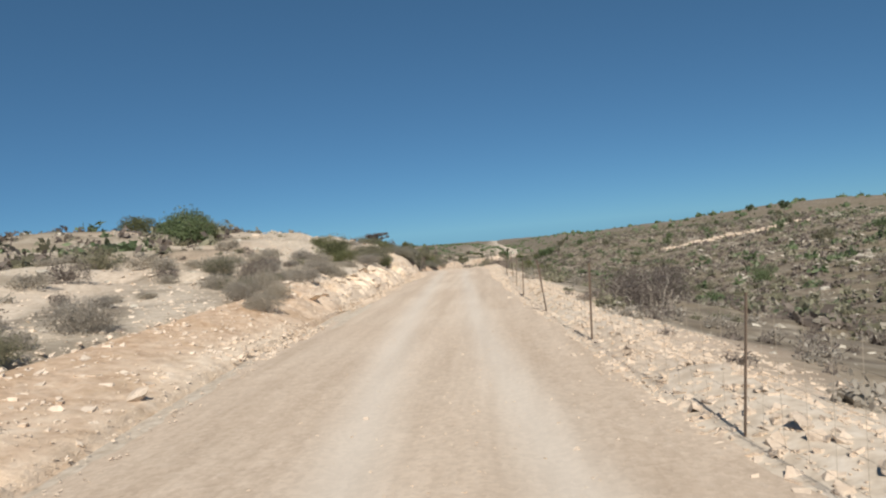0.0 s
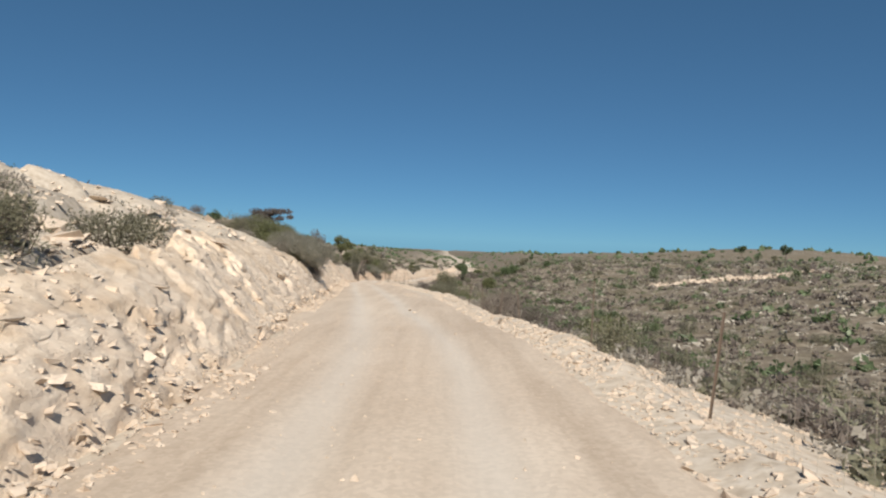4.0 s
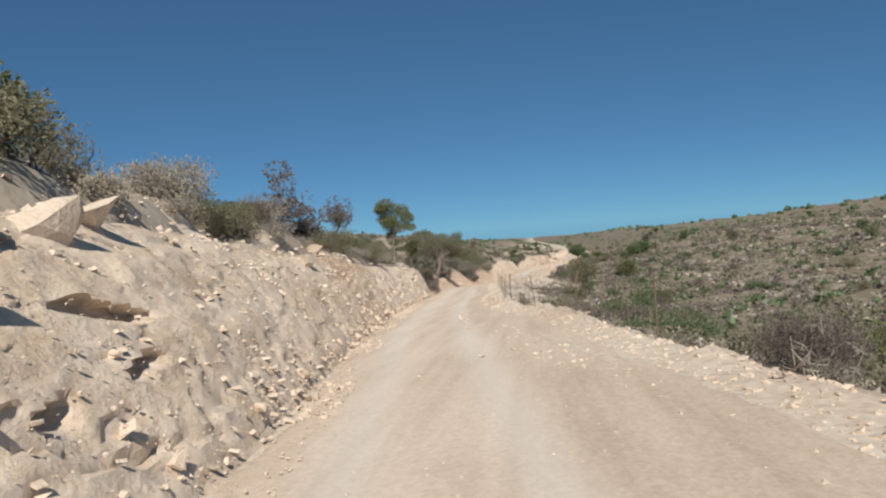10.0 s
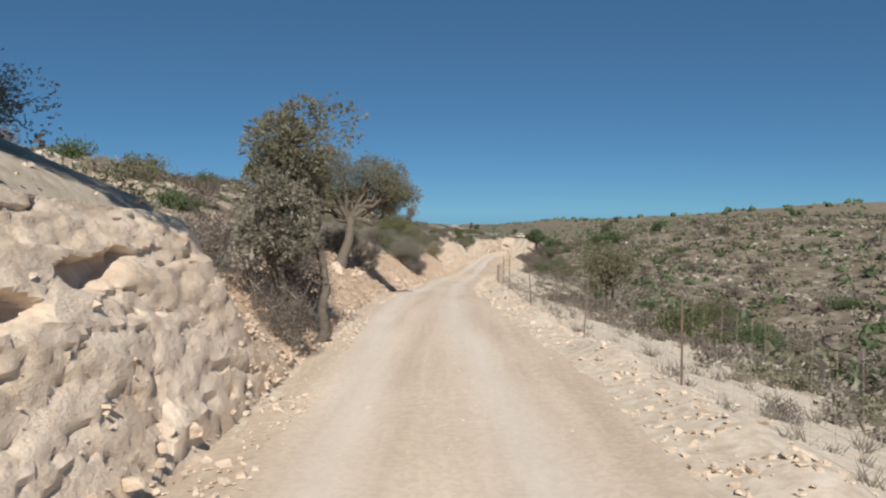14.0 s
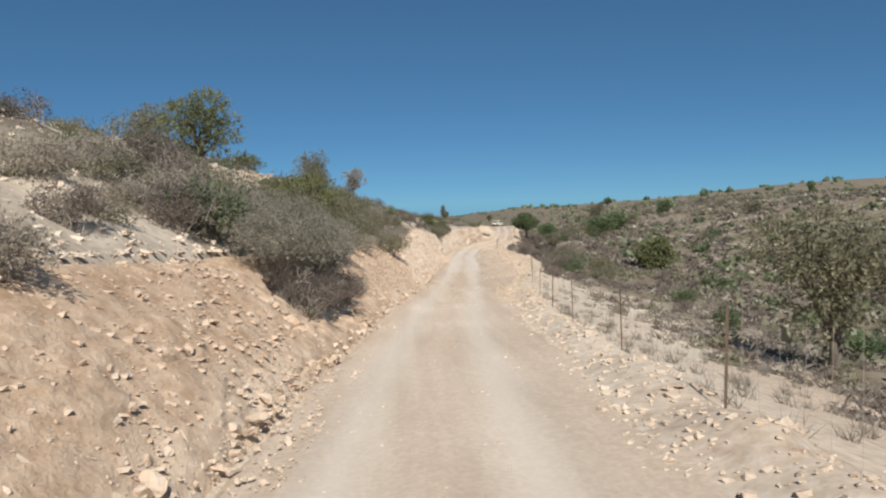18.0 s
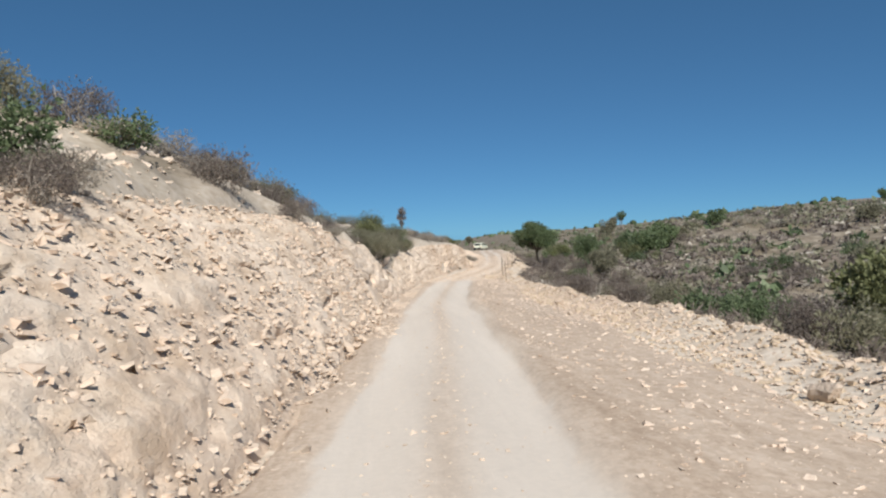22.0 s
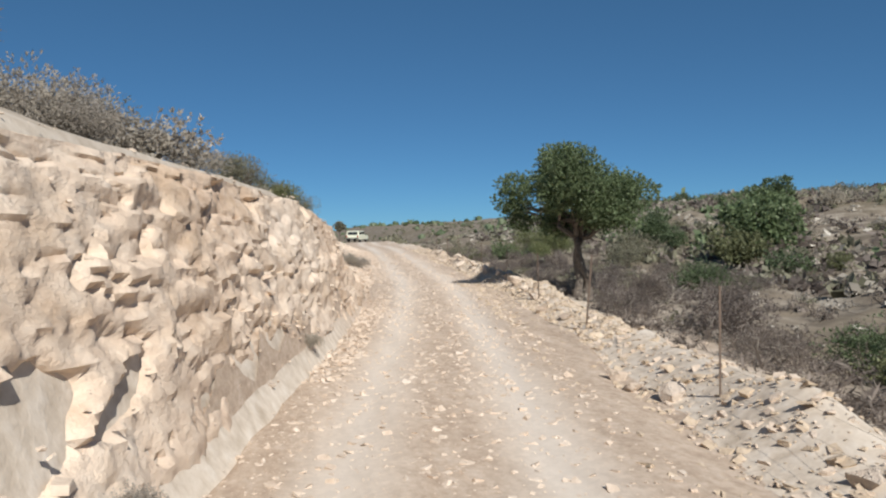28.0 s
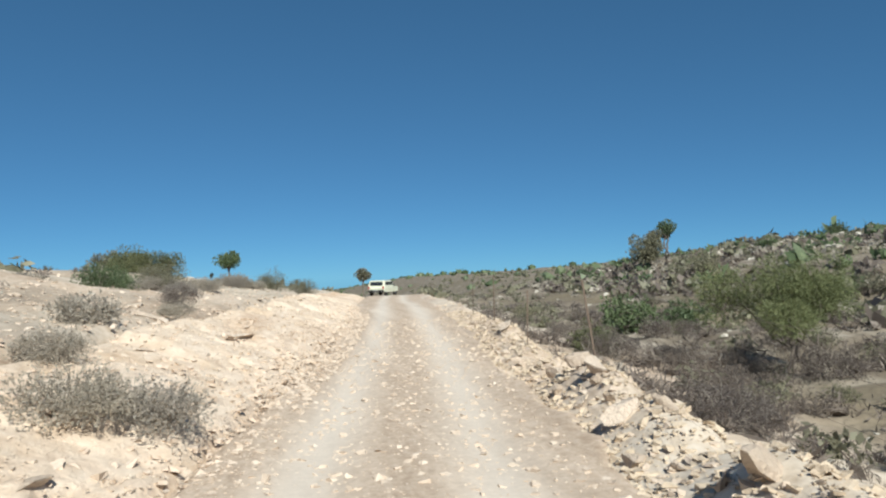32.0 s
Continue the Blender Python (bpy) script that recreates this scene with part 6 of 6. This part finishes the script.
# blocks standing out of the cut face
_y = _r.uniform(16, 300, 800)
_y = _y[(_y < 226) | (_y > 272)]
_n = len(_y)
_f, _w, _t, _g = bank_at(_y)
_q = 0.1 * _r.random(_n)
_u = -(_f + _w * _q)
_s = (0.03 + 0.11 * _r.random(_n) ** 2.5) * np.minimum(_t, 1.6) / 1.6
stones("bank_blocks", BLOCK, road_x(_y) + _u + 0.05, _y, land(_u, _y) - _s * 0.1, _s, 12, "angular blocks standing out of the cut rock face", "rocks", fine=True)

# single blocks in the bank
_protos = []
_rr = np.random.default_rng(77)
for _k in range(8):
    _protos.append(Soup().add(rock_vertices(_rr), [ICO_F]).mesh("rock", ROCK))


_blocks = [Soup().add(rock_vertices(_rr) * [1.25, 0.95, 0.6], [ICO_F]).mesh("rock", BLOCK) for _k in range(8)]
for _k in range(150):
    _y = _rng.choice([_rng.uniform(20, 140), _rng.uniform(200, 226), _rng.uniform(272, 300)])
    _f0, _w0, _t0, _g0 = (float(v) for v in bank_at(_y))
    _u = -(_f0 + _w0 * _rng.uniform(-0.1, 0.06))
    _s0 = _rng.uniform(0.05, 0.13) * min(_t0, 1.8) / 1.8
    ob = part("rock", _blocks[_k % 8], None, bank)
    ob.matrix_basis = Matrix.LocRotScale((cu(_u, _y) + 0.04, _y, at(cu(_u, _y), _y)), Euler((_rng.gauss(0, 0.25), _rng.gauss(0.15, 0.25), _rng.random() * 6.28)), Vector((_s0, _s0, _s0)))


# thin ledges of bedrock on the stony slopes
for _k in range(100):
    _y = _rng.uniform(276, 308) if _k < 26 else _rng.uniform(20, 56)
    _f0, _w0, _t0, _g0 = (float(v) for v in bank_at(_y))
    _u = -(_f0 + _rng.uniform(0.15, 1.0) * (_w0 + 2.0))
    _s0 = _rng.uniform(0.12, 0.3)
    ob = part("rock", _blocks[_k % 8], None, bank)
    ob.matrix_basis = Matrix.LocRotScale((cu(_u, _y), _y, at(cu(_u, _y), _y) - 0.02), Euler((_rng.gauss(0, 0.12), _rng.gauss(0.1, 0.12), _rng.gauss(1.3, 0.5))), Vector((_s0 * 1.7, _s0, _s0 * 0.55)))


# larger rocks lying by the road
def rock(x, y, s, sink=0.25, squash=1.0, label="broken cream limestone rock lying by the road"):
    ob = new("rock", _protos[_rng.randrange(8)])
    ob.matrix_basis = Matrix.LocRotScale((x, y, at(x, y) + s * (0.75 - sink) * squash * 0.6), Euler((_rng.uniform(-0.3, 0.3), _rng.uniform(-0.3, 0.3), _rng.random() * 6.28)), Vector((s, s, s * squash)))
    return tagged(ob, label, "rock", "roadside rocks")


ROCKS_LOW = [(-3.1, 35, 0.3), (-3.3, 36.2, 0.22), (-3.0, 30.5, 0.22), (-3.6, 8.5, 0.2), (3.1, 38, 0.25), (-3.3, 92.2, 0.24), (-3.6, 91.5, 0.22), (-3.2, 96.5, 0.5),
             (-4.0, 97.5, 0.45), (-3.5, 115, 0.35), (-3.0, 111, 0.3), (4.1, 100, 0.16), (4.6, 95, 0.15), (-3.0, 150.9, 0.25), (-2.1, 155, 0.16), (-2.3, 157, 0.2),
             (-2.0, 160, 0.2), (-1.9, 165, 0.22), (2.0, 163, 0.13), (2.2, 178.5, 0.12), (-2.5, 192, 0.14), (-2.2, 193, 0.12), (-2.7, 194.8, 0.15), (-2.1, 198.5, 0.2),
             (-2.6, 199.2, 0.22)]
ROCKS_HIGH = [(3.0, 222, 0.18), (3.6, 226.5, 0.22), (3.5, 211, 0.2), (2.1, 258.6, 0.18), (1.9, 259.2, 0.16), (2.4, 256, 0.13), (2.0, 266, 0.22), (2.2, 268, 0.2),
              (2.05, 278.9, 0.28), (1.95, 281.2, 0.24), (2.1, 282.6, 0.2), (1.95, 284.2, 0.22), (2.3, 277.9, 0.26), (1.85, 286.3, 0.2), (2.2, 274.2, 0.24), (2.3, 273.1, 0.22),
              (2.25, 269.7, 0.2), (1.9, 259.8, 0.2), (2.55, 253.3, 0.17), (2.2, 264.4, 0.16), (2.2, 271.3, 0.26), (2.1, 276.2, 0.24)]
for _u, _y, _s2 in ROCKS_LOW + ROCKS_HIGH:
    rock(cu(_u, _y), _y, _s2)
for _u, _y, _s2 in ((-3.5, 99.0, 0.55), (-3.7, 100.3, 0.5), (-3.5, 97.9, 0.4), (-2.65, 153.9, 0.44)):
    rock(cu(_u, _y), _y, _s2, 0.75, 1.0, "pale weathered ledge of rock on top of the bank")
rock(cu(-2.85, 238.2), 238.2, 0.42, 0.1, 1.0, "large grey boulder in the shade of a shrub")
# rough wall of boulders along the edge near the crest
for _k in range(70):
    _y = 271 + 24 * (_k + _rng.random()) / 70
    _e0 = float(np.interp(_y, _sy, _se))
    _u, _s2 = _e0 + _rng.choice([0.12, 0.4, 0.7]) + _rng.uniform(-0.12, 0.12), _rng.uniform(0.05, 0.12) * (1.8 if _k % 9 == 0 else 1.0)
    rock(cu(_u, _y), _y, _s2)
for _k in range(120):
    _y = _rng.uniform(0, 300)
    _f0, _w0, _t0, _g0 = (float(v) for v in bank_at(_y))
    if _k % 2:
        _u = float(np.interp(_y, _sy, _se)) + 0.1 + abs(_rng.gauss(0, 0.8))
    else:
        _u = -(_f0 + _rng.choice([_rng.uniform(-0.15, 0.1), _rng.uniform(-0.15, 0.1) if _t0 > 1.8 else _rng.uniform(1.0, 1.6)]) * _w0)
    rock(cu(_u, _y), _y, _rng.uniform(0.06, 0.13))


# ---------------------------------------------------------------- fence


_span = 4.9
FENCE_Y = [0, 20, 40, 52, 78, 106, 119, 140, 157, 175, 195, 214, 250, 262, 280, 300]
FENCE_U = [2.05, 2.2, 2.9, 3.2, 4.6, 3.9, 2.7, 2.8, 2.45, 2.75, 3.2, 4.6, 2.5, 2.3, 2.15, 2.1]
_post = Soup()
_a = np.array([(-1, -1), (1, -1), (1, -0.55), (-0.55, -0.55), (-0.55, 1), (-1, 1)]) * 0.011      # angle iron
_pv = np.concatenate([np.c_[_a, np.full(6, -0.4)], np.c_[_a, np.full(6, 1.05)]])
_post.add(_pv, [np.array([[k, (k + 1) % 6, 6 + (k + 1) % 6, 6 + k] for k in range(6)]), np.array([[6, 7, 8, 9, 10, 11]])])
POST_MESH = _post.mesh("post", POST)
for _fi, (_y0, _y1, _off) in enumerate(((0.9, 52, 0), (57, 78, 0), (106, 201, 0), (243.4, 300, 0))):
    fence = new("fence")
    tagged(fence, "low wire mesh fence on thin rusty angle-iron posts", "fence")
    _ys = np.arange(_y0, _y1, _span)
    _pts = []
    for _k, _yy in enumerate(_ys):
        _yy = float(_yy + _rng.uniform(-0.4, 0.4))
        _x = cu(float(np.interp(_yy, FENCE_Y, FENCE_U)) + _rng.uniform(-0.06, 0.06), _yy)
        _z = at(_x, _yy)
        ob = part("post", POST_MESH, None, fence)
        ob.matrix_basis = Matrix.LocRotScale((_x, _yy, _z), Euler((_rng.gauss(0, 0.05), _rng.gauss(0, 0.07), _rng.random() * 6.28)), Vector((1, 1, _rng.uniform(0.88, 1.08))))
        _pts.append((_x, _yy, _z))
    for _p, _q in zip(_pts[:-1], _pts[1:]):
        _wires = Soup()
        _p, _q = np.array(_p), np.array(_q)
        for _h in (0.1, 0.3, 0.52, 0.76, 0.95):
            _mid = (_p + _q) / 2 + np.array([0, 0, _h - 0.02 - 0.03 * _rng.random()])
            tube(_wires, [_p + [0, 0, _h], _mid, _q + [0, 0, _h]], [0.0013] * 3, 3)
        for _k in range(1, 15 if _p[1] < 250 else 1):
            _s = _k / 15
            _b = _p * (1 - _s) + _q * _s
            tube(_wires, [_b + [0, 0, 0.08], _b + [_rng.gauss(0, 0.02), 0, 0.94]], [0.0016] * 2, 3)
        part("wire_panel", _wires, WIRE, fence, "rusty wire mesh")

# ---------------------------------------------------------------- parked car at the crest
CAR_PAINT = plain("cream_car_paint", (0.70, 0.71, 0.56), 0.35)
CAR_GLASS = plain("dark_car_glass", (0.03, 0.035, 0.04), 0.1)
TYRE = plain("tyre_rubber", (0.03, 0.03, 0.03), 0.85)
RIM = plain("wheel_metal", (0.45, 0.45, 0.45), 0.35, 0.9)
TRIM = plain("black_plastic", (0.04, 0.04, 0.04), 0.6)
LAMP_RED = plain("red_lens", (0.35, 0.02, 0.02), 0.2)


def section_body(profile, half, bevel):
    """A car body shell from a side outline (y, z) and half widths by height."""
    soup = Soup()
    prof = np.array(profile, float)
    k = len(prof)
    c = prof.mean(0)
    rings = []
    for w, shrink in ((-1, bevel), (-0.9, 0.02), (0.9, 0.02), (1, bevel)):
        p = c + (prof - c) * (1 - shrink * 0.6)
        hx = np.array([half(z) for z in p[:, 1]])
        rings.append(np.c_[hx * w, p])
    V = np.concatenate(rings)
    F = [[r * k + j, r * k + (j + 1) % k, (r + 1) * k + (j + 1) % k, (r + 1) * k + j] for r in range(3) for j in range(k)]
    soup.add(V, [np.array(F), np.arange(k)[None, ::-1], np.arange(k)[None] + 3 * k])
    return soup


def slab(cx, cy, cz, sx, sy, sz, tilt=0.0):
    soup = Soup()
    bm = bmesh.new()
    bmesh.ops.create_cube(bm, size=1)
    bmesh.ops.bevel(bm, geom=bm.edges[:], offset=0.06, segments=1, affect="EDGES")
    V = np.array([v.co[:] for v in bm.verts]) * [sx, sy, sz]
    ca, sa = math.cos(tilt), math.sin(tilt)
    V = np.c_[V[:, 0], V[:, 1] * ca - V[:, 2] * sa, V[:, 1] * sa + V[:, 2] * ca] + [cx, cy, cz]
    tris = [[v.index for v in f.verts] for f in bm.faces]
    bm.free()
    by = {}
    for t in tris:
        by.setdefault(len(t), []).append(t)
    soup.add(V, [np.array(t) for t in by.values()])
    return soup


car = new("parked_car")
tagged(car, "pale cream off-road car parked at the road's crest", "car")
lower = [(-2.0, 0.45), (-2.05, 0.8), (-1.95, 1.0), (0.9, 1.02), (1.85, 0.92), (2.05, 0.75), (2.05, 0.45), (1.2, 0.38), (-1.2, 0.38)]
part("body", section_body(lower, lambda z: 0.86 if z < 0.8 else 0.83, 0.06), CAR_PAINT, car)
upper = [(-1.95, 0.98), (-1.75, 1.52), (-1.5, 1.62), (0.1, 1.62), (0.35, 1.56), (0.95, 1.0)]
part("cabin", section_body(upper, lambda z: 0.83 - 0.16 * max(z - 1.0, 0), 0.05), CAR_PAINT, car)
part("rear_window", slab(0, -1.87, 1.28, 1.25, 0.03, 0.42, -0.36), CAR_GLASS, car)
part("windscreen", slab(0, 0.70, 1.28, 1.3, 0.03, 0.62, 0.82), CAR_GLASS, car)
for _sx in (-1, 1):
    for _cy, _ly in ((-1.2, 0.75), (-0.35, 0.8), (0.3, 0.35)):
        part("side_window", slab(_sx * 0.80, _cy, 1.28, 0.03, _ly, 0.36), CAR_GLASS, car)
    part("tail_lamp", slab(_sx * 0.72, -2.03, 0.85, 0.16, 0.05, 0.28), LAMP_RED, car)
    part("mirror", slab(_sx * 0.93, 0.55, 1.08, 0.2, 0.1, 0.15), TRIM, car)
    for _cy in (-1.25, 1.3):
        wheel = Soup()
        _ang = np.linspace(0, 2 * np.pi, 20, endpoint=False)
        _prof = [(0.0, 0.22), (0.02, 0.33), (0.08, 0.36), (0.16, 0.36), (0.22, 0.33), (0.22, 0.22)]
        V = np.concatenate([np.c_[np.full(20, _sx * (0.86 - d)), _cy + np.cos(_ang) * r, 0.36 + np.sin(_ang) * r] for d, r in _prof])
        F = np.array([[i * 20 + j, i * 20 + (j + 1) % 20, (i + 1) * 20 + (j + 1) % 20, (i + 1) * 20 + j] for i in range(5) for j in range(20)])
        wheel.add(V, [F])
        tyre = part("wheel", wheel, TYRE, car, smooth=True)
        rim = Soup()
        V = np.concatenate([np.c_[np.full(20, _sx * (0.83 - d)), _cy + np.cos(_ang) * r, 0.36 + np.sin(_ang) * r] for d, r in ((0.03, 0.22), (0.0, 0.15), (0.03, 0.05))])
        F = np.array([[i * 20 + j, i * 20 + (j + 1) % 20, (i + 1) * 20 + (j + 1) % 20, (i + 1) * 20 + j] for i in range(2) for j in range(20)])
        rim.add(V, [F, np.arange(20)[None] + 40])
        part("rim", rim, RIM, tyre)
part("rear_bumper", slab(0, -2.08, 0.52, 1.6, 0.14, 0.2), TRIM, car)
part("front_bumper", slab(0, 2.08, 0.52, 1.6, 0.14, 0.2), TRIM, car)
part("number_plate", slab(0, -2.17, 0.55, 0.45, 0.02, 0.11), RIM, car)
car.matrix_basis = Matrix.LocRotScale((7.75, 344, at(7.75, 344) + 0.04), Euler((0, 0, radians(-27))), Vector((0.95, 0.88, 0.86)))
